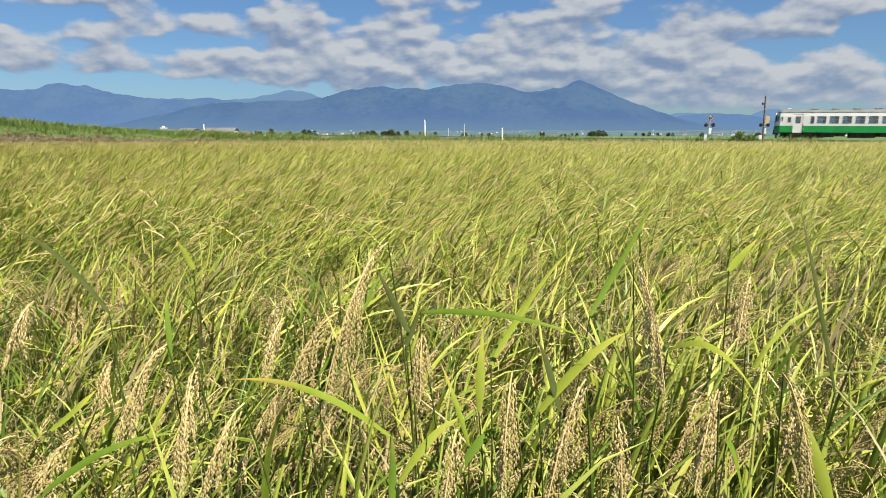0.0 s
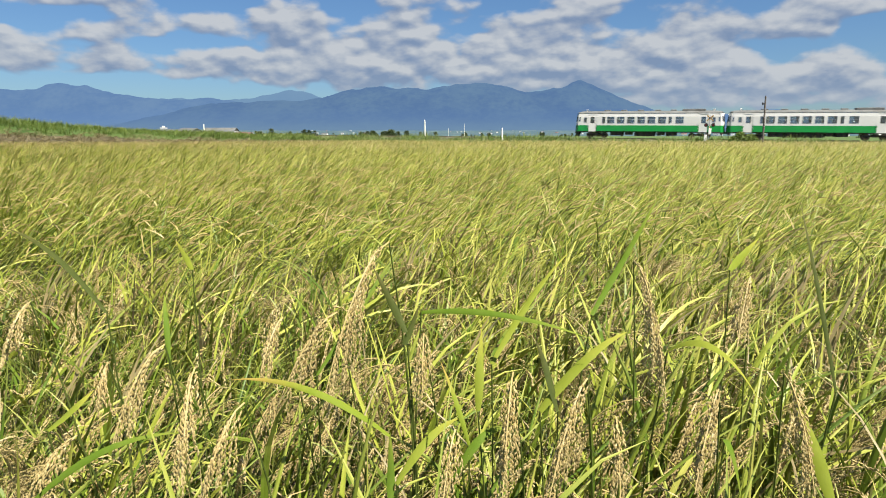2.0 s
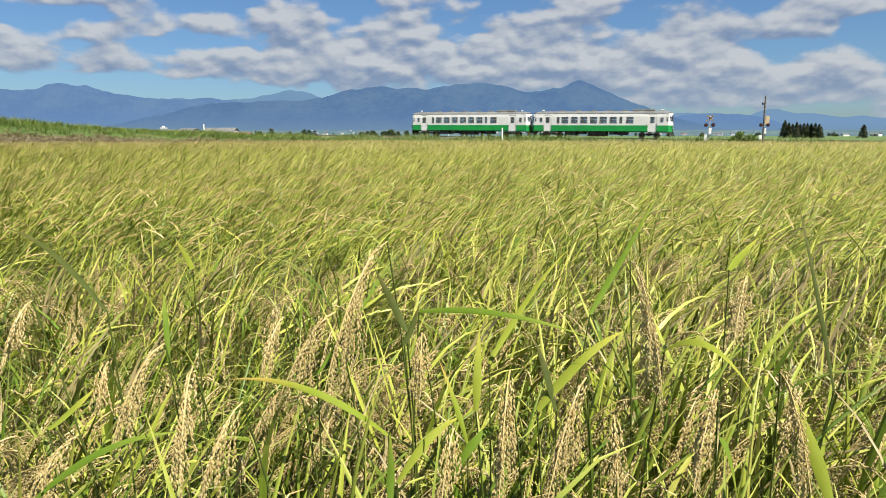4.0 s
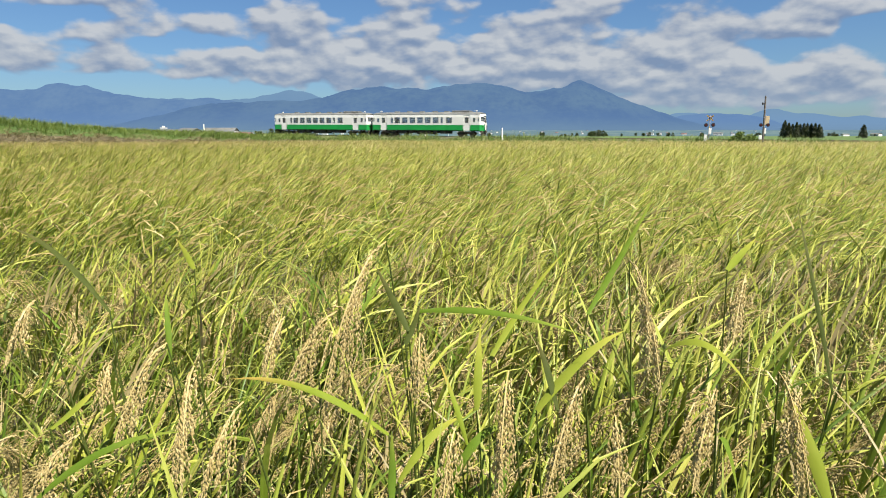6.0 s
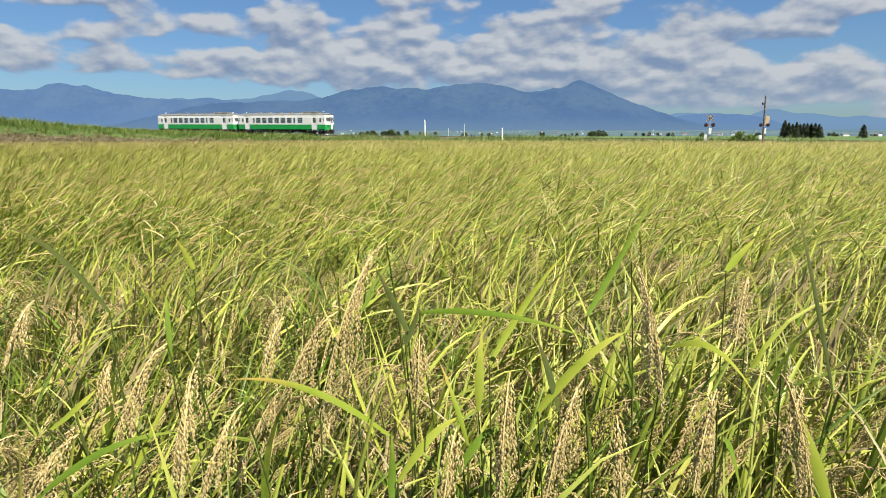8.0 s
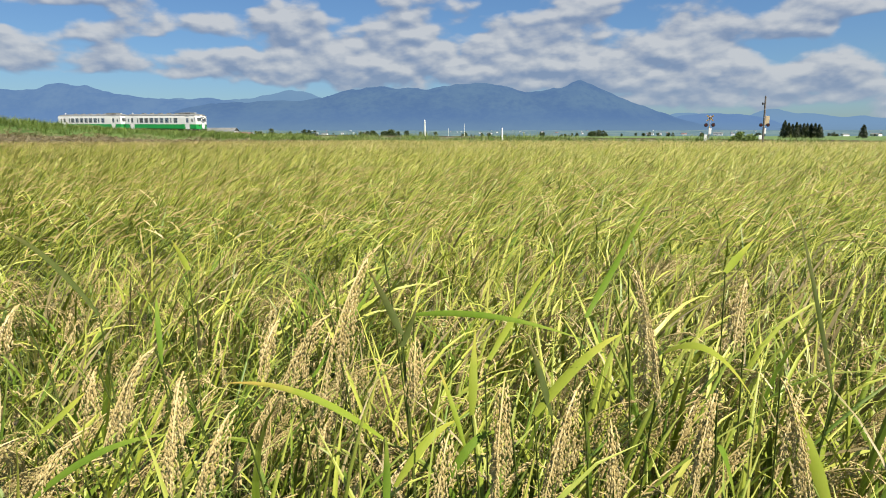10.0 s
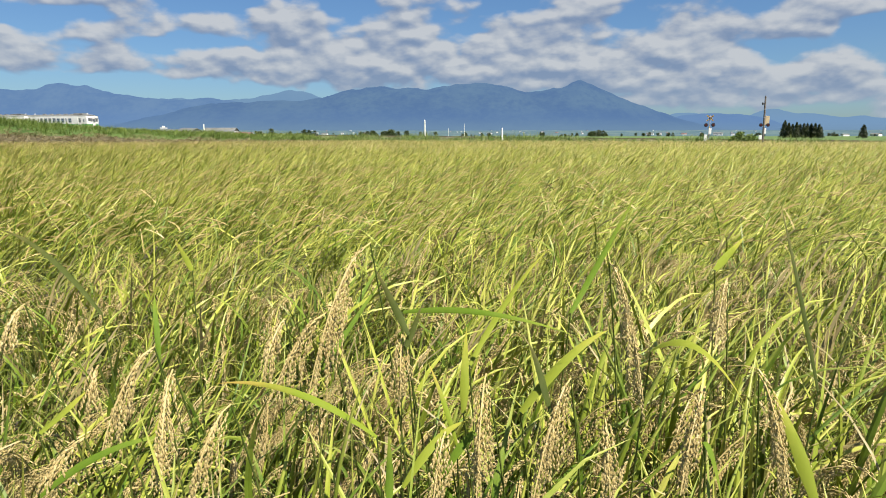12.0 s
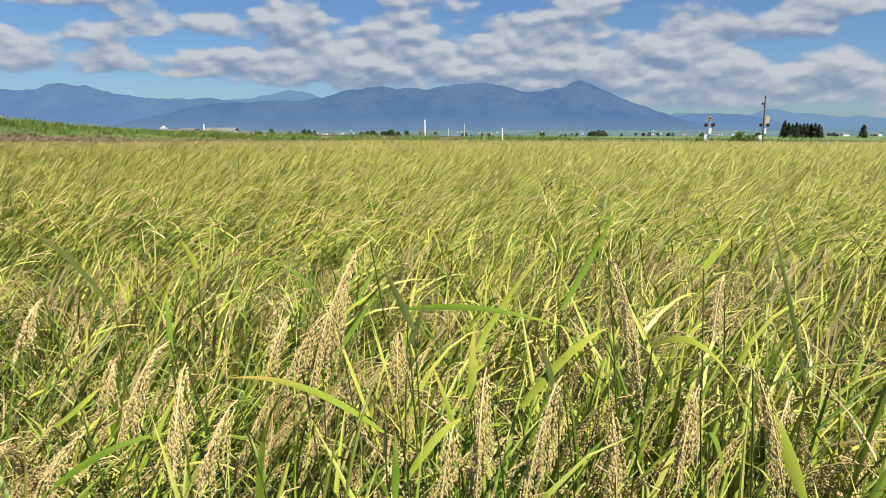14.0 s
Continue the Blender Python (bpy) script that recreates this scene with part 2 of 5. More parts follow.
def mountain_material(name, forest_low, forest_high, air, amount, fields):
    """Forested slopes or farmland; haze of kilometres of blue air painted in as glow."""
    m = bpy.data.materials.new(name)
    m.use_nodes = True
    g = Graph(m.node_tree)
    pos = g.node("ShaderNodeNewGeometry").outputs["Position"]
    tall = g.node("ShaderNodeVectorMath", {0: pos, 1: (1.0, 0.7, 1.6)}, op="MULTIPLY").outputs[0]
    fac = g.math("ADD", g.math("MULTIPLY", g.noise(tall, 0.004, 6.0, 0.6), 0.6), g.math("MULTIPLY", g.noise(tall, 0.03, 6.0, 0.7), 0.4))
    col = g.mix(g.smooth(fac, 0.38, 0.62), forest_low, forest_high)
    if fields:
        flat = g.node("ShaderNodeVectorMath", {0: pos, 1: (0.009, 0.012, 0.0)}, op="MULTIPLY").outputs[0]
        patch = g.smooth(g.noise(flat, 1.0, 5.0, 0.7), 0.50, 0.62)
        col = g.mix(g.math("MULTIPLY", patch, fields), col, (0.42, 0.46, 0.24))
    sh = g.node("ShaderNodeBsdfDiffuse", {"Color": col})
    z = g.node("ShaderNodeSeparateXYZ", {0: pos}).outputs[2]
    # painted haze: paler and stronger towards the foot of the slopes
    haze_glow = g.mix(g.math("MULTIPLY", g.smooth(z, 110.0, 10.0), 0.75), air, (0.24, 0.39, 0.55))
    em = g.node("ShaderNodeEmission", {"Color": haze_glow, "Strength": SKY})
    haze_share = g.math("ADD", g.math("MULTIPLY", g.smooth(z, 190.0, 0.0), 0.14), amount, clamp=True)
    both = g.node("ShaderNodeMixShader", {0: haze_share, 1: sh.outputs[0], 2: em.outputs[0]})
    g.node("ShaderNodeOutputMaterial", {"Surface": both.outputs[0]})
    return m


# ---- mesh helpers ----


def mesh_from(name, verts, faces, mats, mat_index=None, along=None, smooth=False):
    """A mesh from arrays; faces: a list of integer arrays, one array for each number of corners."""
    me = bpy.data.meshes.new(name)
    verts = np.asarray(verts, dtype=np.float32).reshape(-1, 3)
    me.vertices.add(len(verts))
    me.vertices.foreach_set("co", verts.ravel())
    faces = [np.asarray(f, dtype=np.int32) for f in faces if len(f)]
    count = sum(len(f) for f in faces)
    totals = np.concatenate([np.full(len(f), f.shape[1], np.int32) for f in faces])
    starts = np.concatenate([[0], np.cumsum(totals)[:-1]]).astype(np.int32)
    loops = np.concatenate([f.ravel() for f in faces])
    me.loops.add(len(loops))
    me.loops.foreach_set("vertex_index", loops)
    me.polygons.add(count)
    me.polygons.foreach_set("loop_start", starts)
    for m in mats:
        me.materials.append(m)
    if mat_index is not None:
        me.polygons.foreach_set("material_index", np.asarray(mat_index, np.int32))
    me.polygons.foreach_set("use_smooth", np.full(count, smooth))
    if along is not None:
        att = me.attributes.new("along", "FLOAT", "POINT")
        att.data.foreach_set("value", np.asarray(along, np.float32))
    me.update(calc_edges=True)
    return me


def box(bm, x0, x1, y0, y1, z0, z1, bevel=0.0):
    r = bmesh.ops.create_cube(bm, size=1.0)
    bmesh.ops.scale(bm, vec=(x1 - x0, y1 - y0, z1 - z0), verts=r["verts"])
    bmesh.ops.translate(bm, vec=((x0 + x1) / 2, (y0 + y1) / 2, (z0 + z1) / 2), verts=r["verts"])
    if bevel:
        edges = list({e for v in r["verts"] for e in v.link_edges})
        bmesh.ops.bevel(bm, geom=edges, offset=bevel, segments=2, affect="EDGES", profile=0.5)
    return bm


def rod(bm, a, b, r0, r1=None, sides=10):
    a, b = Vector(a), Vector(b)
    r = bmesh.ops.create_cone(bm, cap_ends=True, segments=sides, radius1=r0, radius2=r0 if r1 is None else r1, depth=(b - a).length)
    turn = (b - a).to_track_quat("Z", "Y").to_matrix().to_4x4()
    bmesh.ops.transform(bm, matrix=Matrix.Translation((a + b) / 2) @ turn, verts=r["verts"])
    return bm


def part(name, bm, mat, parent=None, label=""):
    """One mesh object from a bmesh, under a thing or a part."""
    me = bpy.data.meshes.new(name)
    bm.to_mesh(me)
    bm.free()
    me.materials.append(mat)
    ob = new(name, me)
    ob.parent = parent
    return tagged(ob, label)


def part_mesh(name, me, parent=None, label=""):
    ob = new(name, me)
    ob.parent = parent
    return tagged(ob, label)


def empty(name, label, category, group="", kind=""):
    ob = new(name)
    ob.empty_display_size = 0.2
    return tagged(ob, label, category, group, kind)


def B():
    return bmesh.new()

# ---- the railway line: a straight track, a slight climb to the west ----
HEADING, TRACK_X, TRACK_Y, RAIL_Z, CLIMB = 0.4105, 45.0, 85.17, 0.93, -0.0088
ALONG = Vector((math.cos(HEADING), -math.sin(HEADING), CLIMB)).normalized()
ACROSS = Vector((math.sin(HEADING), math.cos(HEADING), 0.0))  # away from the field


def on_track(s, off=0.0, up=0.0):
    """The point s metres along the line (eastwards), off metres beyond the train's near side, up metres over the rails."""
    p = Vector((TRACK_X, TRACK_Y, 0)) + Vector((ALONG.x, ALONG.y, 0)) * s + ACROSS * off
    p.z = RAIL_Z + CLIMB * s + up
    return p


def track_pose(s, off=1.45):
    m = Matrix((ALONG, ACROSS, ALONG.cross(ACROSS))).transposed().to_4x4()
    return Matrix.Translation(on_track(s, off)) @ m


# ---- ground ----


def build_ground():
    bm = B()
    box(bm, -4900, 4900, -4900, 4900, -1.0, 0.0)
    g = part("ground", bm, TURF, None)
    tagged(g, "flat green farmland reaching to the mountains", "ground", kind="structure")
    # the wet soil of the paddy, up to the verge of the line
    a, b = on_track(-420, -13.0), on_track(320, -13.0)
    bm = B()
    low = [bm.verts.new(v) for v in ((-520, 0.0, 0.004), (420, 0.0, 0.004), (b.x, b.y, 0.004), (a.x, a.y, 0.004))]
    bm.faces.new(low)
    soil = part("paddy_soil", bm, SOIL, None)
    tagged(soil, "dark damp soil of the rice paddy", "field", kind="structure")


def build_embankment():
    """Low turf embankment with a bed of ballast, two rails and sleepers."""
    s0, s1, n = -480.0, 300.0, 160
    prof = [(-9.5, None), (-6.0, -1.1), (-3.4, -0.62), (-1.6, -0.50), (4.5, -0.50), (6.3, -0.62), (9.0, -1.1), (14.0, None)]
    verts, quads = [], []
    for i in range(n + 1):
        s = s0 + (s1 - s0) * i / n
        for j, (off, up) in enumerate(prof):
            p = on_track(s, off, up or 0.0)
            if up is None:
                p.z = -0.05
            elif j in (1, 2, 5, 6):
                p.z = max(0.02, p.z + 0.10 * noise.noise((s * 0.2, j, 0)))
            verts.append(p)
    k = len(prof)
    for i in range(n):
        for j in range(k - 1):
            quads.append((i * k + j, (i + 1) * k + j, (i + 1) * k + j + 1, i * k + j + 1))
    bank = new("embankment", mesh_from("embankment", verts, [quads], [TURF], smooth=True))
    tagged(bank, "low grassy railway embankment beside the paddy", "embankment", kind="structure")
    bed = B()
    m = track_pose(0)
    for f in ((-1.9, -0.52), (-1.3, -0.17), (1.3, -0.17), (1.9, -0.52)):
        for s in (s0, s1):
            bed.verts.new(m @ Vector((s, f[0], f[1])))
    bed.verts.ensure_lookup_table()
    for i in range(3):
        bed.faces.new([bed.verts[j] for j in (2 * i, 2 * i + 1, 2 * i + 3, 2 * i + 2)])
    ob = part("ballast_bed", bed, BALLAST, None)
    tagged(ob, "grey-brown stone ballast under the rails", "ballast", kind="structure")
    line = empty("railway_track", "single railway track with rusty rails on ballast", "track", kind="structure")
    for side in (-0.53, 0.53):
        bm = B()
        box(bm, s0, s1, side - 0.035, side + 0.035, -0.06, 0.0)
        box(bm, s0, s1, side - 0.06, side + 0.06, -0.16, -0.14)
        box(bm, s0, s1, side - 0.01, side + 0.01, -0.14, -0.06)
        bm.transform(m)
        part("rail", bm, STEEL, line)
    bm = B()
    box(bm, -0.11, 0.11, -1.05, 1.05, -0.25, -0.15)
    me = bpy.data.meshes.new("sleeper")
    bm.to_mesh(me)
    bm.free()
    me.materials.append(POLE_WOOD)
    for i in range(250):
        ob = part_mesh("sleeper", me, line)
        ob.matrix_basis = m @ Matrix.Translation((-105 + i * 0.64, 0, 0))


BANK_A, BANK_B = Vector((-55.0, 48.0, 0)), Vector((-14.0, 90.0, 0))
BANK_OUT = Vector((-0.716, 0.699, 0))
BANK_PROFILE = [(0.0, 0.0), (0.9, 0.22), (1.9, 0.42), (3.0, 0.58), (4.2, 0.80), (5.4, 0.95), (6.6, 1.0), (7.8, 0.97), (9.2, 0.6), (10.6, 0.2), (12.0, 0.0)]


def ridge_height(t):
    """Top of the old earth bank between paddy and line: high in the west, running out eastwards."""
    f = min(2.2, max(0.0, (0.95 - t) / 0.65))
    return (1.05 + 1.95 * f ** 1.4) * min(1.0, max(0.0, (1.25 - t) / 0.3))


def bank_point(t, out):
    """A point of the bank's surface, t along it and out metres in from the paddy."""
    p = BANK_A.lerp(BANK_B, t) + BANK_OUT * out
    f = np.interp(out, [q[0] for q in BANK_PROFILE], [q[1] for q in BANK_PROFILE])
    p.z = -0.05 + float(f) * ridge_height(t) * (1.0 + 0.10 * noise.noise((t * 9.0, out * 0.3, 3.0)))
    if 0.3 < out < 11.5:
        p.z += 0.14 * noise.noise((t * 40.0, out * 0.9, 7.0))
    return p


def build_bank():
    """The earth bank: brown, trampled face to the field and a grassy back."""
    n, k = 160, len(BANK_PROFILE)
    verts, face_q, mat = [], [], []
    for i in range(n + 1):
        for out, f in BANK_PROFILE:
            verts.append(bank_point(-0.8 + 2.05 * i / n, out))
    for i in range(n):
        for j in range(k - 1):
            face_q.append((i * k + j, (i + 1) * k + j, (i + 1) * k + j + 1, i * k + j + 1))
            mat.append(0 if j < 3 else 1)
    ob = new("earth_bank", mesh_from("earth_bank", verts, [face_q], [EARTH, TURF], mat, smooth=True))
    tagged(ob, "earth bank with a bare brown face and grassy top beside the paddy", "bank", kind="structure")


# ---- mountains ----


def build_range(name, label, dist, depth, peaks, mat, seed):
    """A forested range: peaks (azimuth x/y, height as z/y, half width as x/y, sharpness) run together by ridges."""
    nx, ny = 420, 36
    xs = np.linspace(-0.86, 0.86, nx)
    verts = np.zeros((ny, nx, 3))
    for j in range(ny):
        f = j / (ny - 1)
        back = math.sin(min(1.0, f / 0.72) * math.pi / 2) ** 1.25
        if f > 0.72:
            back = 1.0 - 0.5 * (f - 0.72) / 0.28
        d = dist + depth * f
        for i, u in enumerate(xs):
            best, soft = 0.0, 0.0
            for pu, ph, pw, sharp in peaks:
                q = abs(u - pu) / pw
                hgt = ph * (1.0 - q / (1.0 + 0.35 * q)) if sharp else ph * math.exp(-0.30 * q * q)
                if hgt > 0:
                    soft += max(0.0, hgt) ** 6
            best = soft ** (1 / 6)
            rough = noise.fractal((u * 24 + seed, f * 2.4, seed), 0.75, 2.1, 6)
            spur = abs(noise.noise((u * 11 + seed, f * 0.8, 5.0 + seed)))
            hh = best * back * (1.0 + 0.05 * rough * (0.4 + f) - 0.40 * spur * (1 - back) )
            verts[j, i] = (u * d, d, max(-1.0, hh * d + EYE * back - (3.0 if j == 0 else 0)))
    quads = []
    idx = np.arange(nx * ny).reshape(ny, nx)
    quads = np.stack([idx[:-1, :-1], idx[:-1, 1:], idx[1:, 1:], idx[1:, :-1]], -1).reshape(-1, 4)
    ob = new(name, mesh_from(name, verts, [quads], [mat], smooth=True))
    tagged(ob, label, "mountain", kind="structure")


def build_mountains():
    # air colour and amount here set each range's painted haze
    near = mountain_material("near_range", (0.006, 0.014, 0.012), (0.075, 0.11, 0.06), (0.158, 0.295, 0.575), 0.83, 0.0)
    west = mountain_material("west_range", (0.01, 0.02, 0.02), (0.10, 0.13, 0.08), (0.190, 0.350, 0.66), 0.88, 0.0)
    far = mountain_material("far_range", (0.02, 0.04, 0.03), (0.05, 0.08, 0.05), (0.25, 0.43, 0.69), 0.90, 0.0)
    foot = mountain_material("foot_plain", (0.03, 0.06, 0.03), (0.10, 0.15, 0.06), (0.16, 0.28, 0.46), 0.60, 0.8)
    px = 1.0 / 1107.0
    build_range("mountain_range_front", "forested volcanic range with a pointed summit, dark blue with painted haze", 3000, 700, [
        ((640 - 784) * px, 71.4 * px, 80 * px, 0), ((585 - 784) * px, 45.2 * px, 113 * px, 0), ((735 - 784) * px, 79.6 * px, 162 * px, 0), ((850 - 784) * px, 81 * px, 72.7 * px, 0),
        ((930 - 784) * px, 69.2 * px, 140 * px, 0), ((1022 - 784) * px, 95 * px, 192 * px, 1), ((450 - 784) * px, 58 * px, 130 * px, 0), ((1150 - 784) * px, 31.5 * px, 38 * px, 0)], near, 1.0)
    build_range("mountain_range_west", "long forested ridge in the distance, blue with painted haze", 3500, 500, [
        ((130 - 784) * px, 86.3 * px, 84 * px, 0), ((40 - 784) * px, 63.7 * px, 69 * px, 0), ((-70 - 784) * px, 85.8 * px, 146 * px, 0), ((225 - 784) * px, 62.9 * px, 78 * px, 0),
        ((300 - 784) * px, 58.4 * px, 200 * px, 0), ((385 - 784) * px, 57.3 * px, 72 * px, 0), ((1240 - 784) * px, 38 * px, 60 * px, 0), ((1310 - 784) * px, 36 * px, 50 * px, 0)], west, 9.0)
    build_range("mountain_range_far", "far mountains under the clouds, pale blue with painted haze", 4000, 240, [
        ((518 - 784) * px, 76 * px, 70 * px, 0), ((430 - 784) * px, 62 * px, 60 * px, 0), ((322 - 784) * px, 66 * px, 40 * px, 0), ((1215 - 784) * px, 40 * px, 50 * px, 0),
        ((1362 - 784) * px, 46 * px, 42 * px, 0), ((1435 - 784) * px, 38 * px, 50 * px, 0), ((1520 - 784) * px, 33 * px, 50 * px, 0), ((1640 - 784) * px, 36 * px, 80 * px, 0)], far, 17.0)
    # the plain climbs gently to the foot of the mountains
    xs, ys = np.linspace(-0.9, 0.9, 121), np.linspace(1300, 3300, 41)
    verts = [(u * y, y, plain_z(y) + (1.5 * noise.noise((u * 9, y * 0.004, 2.0)) if y > 1350 else -0.5)) for y in ys for u in xs]
    idx = np.arange(len(verts)).reshape(41, 121)
    quads = np.stack([idx[:-1, :-1], idx[:-1, 1:], idx[1:, 1:], idx[1:, :-1]], -1).reshape(-1, 4)
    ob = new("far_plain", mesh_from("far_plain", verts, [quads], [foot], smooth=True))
    tagged(ob, "far farmland climbing to the mountain foot, its haze painted in", "plain", kind="structure")


def plain_z(y):
    """Height of the far plain."""
    return 24.0 * max(0.0, (y - 1300.0) / 1700.0) ** 1.2


build_ground()
build_embankment()
build_bank()
build_mountains()

# ---- blades, stalks and ears of rice ----


def curves(base, az, length, lean0, lean1, steps, power=1.4):
    """Curved midribs: points (N, steps + 1, 3) and directions, leaning from lean0 to lean1 radians off the vertical."""
    t = np.linspace(0, 1, steps + 1)
    a = lean0[:, None] + (lean1 - lean0)[:, None] * t[None] ** power
    mid = (a[:, 1:] + a[:, :-1]) / 2
    step = (length / steps)[:, None]
    r = np.concatenate([np.zeros((len(az), 1)), np.cumsum(np.sin(mid) * step, 1)], 1)
    h = np.concatenate([np.zeros((len(az), 1)), np.cumsum(np.cos(mid) * step, 1)], 1)
    pts = base[:, None, :] + np.stack([r * np.cos(az)[:, None], r * np.sin(az)[:, None], h], -1)
    way = np.stack([np.sin(a) * np.cos(az)[:, None], np.sin(a) * np.sin(az)[:, None], np.cos(a)], -1)
    return pts, way


def blades(rng, base, az, length, lean0, lean1, width, steps, power=1.4, fold=False):
    """Leaf blades: long tapered strips, folded along the midrib when fold is set."""
    n = len(az)
    pts, way = curves(base, az, length, lean0, lean1, steps, power)
    flat = np.stack([-np.sin(az), np.cos(az), np.zeros(n)], -1)[:, None, :]
    norm = np.cross(way, np.broadcast_to(flat, way.shape))
    twist = rng.normal(0, 0.5, n)[:, None, None] + rng.normal(0, 0.7, n)[:, None, None] * np.linspace(0, 1, steps + 1)[None, :, None]
    side = flat * np.cos(twist) + norm * np.sin(twist)
    up = np.cross(way, side)
    t = np.linspace(0, 1, steps + 1)
    taper = np.minimum(1.0, 0.45 + 2.2 * t) * np.maximum(0.05, 1 - t ** 2.2)
    half = (width / 2)[:, None] * taper[None]
    left, right = pts - side * half[..., None], pts + side * half[..., None]
    if fold:
        left, right = left - up * half[..., None] * 0.35, right - up * half[..., None] * 0.35
        v = np.stack([left, pts, right], 2)
        k = 3
    else:
        v = np.stack([left, right], 2)
        k = 2
    per = (steps + 1) * k
    one = []
    for i in range(steps):
        for j in range(k - 1):
            one.append((i * k + j, i * k + j + 1, (i + 1) * k + j + 1, (i + 1) * k + j))
    quads = (np.arange(n)[:, None, None] * per + np.array(one)[None]).reshape(-1, 4)
    along = np.broadcast_to(t[None, :, None], (n, steps + 1, k)).ravel()
    return v.reshape(-1, 3), quads, along


def tubes(base, az, length, lean0, lean1, radii, steps, power=1.4, sides=3):
    """Round stems or beaded ears, radii (steps + 1) along them."""
    n = len(az)
    pts, way = curves(base, az, length, lean0, lean1, steps, power)
    flat = np.broadcast_to(np.stack([-np.sin(az), np.cos(az), np.zeros(n)], -1)[:, None, :], way.shape)
    up = np.cross(way, flat)
    ring = []
    for q in range(sides):
        c = 2 * math.pi * q / sides
        ring.append(pts + (flat * math.cos(c) + up * math.sin(c)) * np.asarray(radii)[None, :, None])
    v = np.stack(ring, 2)
    per = (steps + 1) * sides
    one = [(i * sides + j, i * sides + (j + 1) % sides, (i + 1) * sides + (j + 1) % sides, (i + 1) * sides + j) for i in range(steps) for j in range(sides)]
    quads = (np.arange(n)[:, None, None] * per + np.array(one)[None]).reshape(-1, 4)
    along = np.broadcast_to(np.linspace(0, 1, steps + 1)[None, :, None], (n, steps + 1, sides)).ravel()
    return v.reshape(-1, 3), quads, along


def grains(rng, base, az, length, lean0, lean1, strings, size, spread, power):
    """The husks of one ear: branches that leave its arching stem one after the other and hang in strings, husks set alternately along each."""
    pts, way = curves(np.array([base]), np.array([az]), np.array([length]), np.array([lean0]), np.array([lean1]), 14, power)
    pts, way = pts[0], way[0]
    a = np.array([-math.sin(az), math.cos(az), 0.0])
    places, axes, ts = [], [], []
    for j in range(strings):
        t = 0.06 + 0.58 * j / max(1, strings - 1) + rng.normal(0, 0.02)
        at = min(13.0, max(0.0, t * 14))
        i = int(min(12, at))
        p = pts[i] * (1 - at + i) + pts[i + 1] * (at - i)
        d = way[i]
        ang = j * 2.4 + rng.normal(0, 0.3)
        out = a * math.cos(ang) + np.cross(d, a) * math.sin(ang)
        reach = length * (0.58 - 0.25 * t) * rng.uniform(0.6, 1.25)
        n = max(3, int(reach / (size * 0.44)))
        f = (np.arange(n) + 0.5) / n
        fall = np.minimum(1.0, 0.25 + 1.1 * f)[:, None]
        run = d[None] * (1 - fall) + np.array([0, 0, -1.0])[None] * fall * 0.75 + way[min(14, i + 4)][None] * fall * 0.5
        run /= np.linalg.norm(run, axis=1)[:, None]
        line = p + np.cumsum(run, 0) * (reach / n) + out[None] * (spread * rng.uniform(0.3, 1.1) * (0.35 + 0.9 * f))[:, None]
        side = np.cross(run, np.array([0.35, 0.86, 0.37]))
        side /= np.linalg.norm(side, axis=1)[:, None]
        flip = np.where(np.arange(n) % 2 == 0, 1.0, -1.0)[:, None]
        places.append(line + side * flip * size * 0.16 + rng.normal(0, size * 0.09, (n, 3)))
        axes.append(run + side * flip * 0.26 + rng.normal(0, 0.14, (n, 3)))
        ts.append(t + (1 - t) * f)
    p, axis, t = np.concatenate(places), np.concatenate(axes), np.concatenate(ts)
    count = len(p)
    axis /= np.linalg.norm(axis, axis=1)[:, None]
    s1 = np.cross(axis, np.array([0.31, 0.52, 0.79]))
    s1 /= np.linalg.norm(s1, axis=1)[:, None]
    s2 = np.cross(axis, s1)
    ln, wd = size * rng.uniform(0.85, 1.15, count)[:, None], size * 0.41
    v = np.stack([p - axis * ln * 0.5, p + s1 * wd * 0.5, p + s2 * wd * 0.46, p - s1 * wd * 0.5, p - s2 * wd * 0.46, p + axis * ln * 0.5], 1)
    one = np.array([(0, 2, 1), (0, 3, 2), (0, 4, 3), (0, 1, 4), (5, 1, 2), (5, 2, 3), (5, 3, 4), (5, 4, 1)])
    tris = (np.arange(count)[:, None, None] * 6 + one[None]).reshape(-1, 3)
    return v.reshape(-1, 3), tris, np.repeat(t, 6)


def joined(name, chunks, mats):
    """One mesh from chunks of (verts, faces, along, material index)."""
    vs, quads, tris, qm, tm, al, base = [], [], [], [], [], [], 0
    for v, f, a, m in chunks:
        if f.shape[1] == 4:
            quads.append(f + base)
            qm.append(np.full(len(f), m))
        else:
            tris.append(f + base)
            tm.append(np.full(len(f), m))
        vs.append(v)
        al.append(a)
        base += len(v)
    faces = [np.concatenate(x) for x in (quads, tris) if x]
    return mesh_from(name, np.concatenate(vs), faces, mats, np.concatenate(qm + tm), np.concatenate(al))


WIND = radians(8)  # the wind blows eastwards over the field


def ear_mesh(rng, base, az, ln, l0, l1, power, strings, size, spread):
    """An ear: the thin arching stem and the strings of husks that hang from it."""
    cv, cq, ca = tubes(base[None], np.array([az]), np.array([ln]), np.array([l0]), np.array([l1]), np.linspace(0.0016, 0.0008, 9), 8, power, 3)
    gv, gt, ga = grains(rng, base, az, ln, l0, l1, strings, size, spread, power)
    return joined("rice_ear", [(cv, cq, ca, 0), (gv, gt, ga, 0)], [RICE_GRAIN])


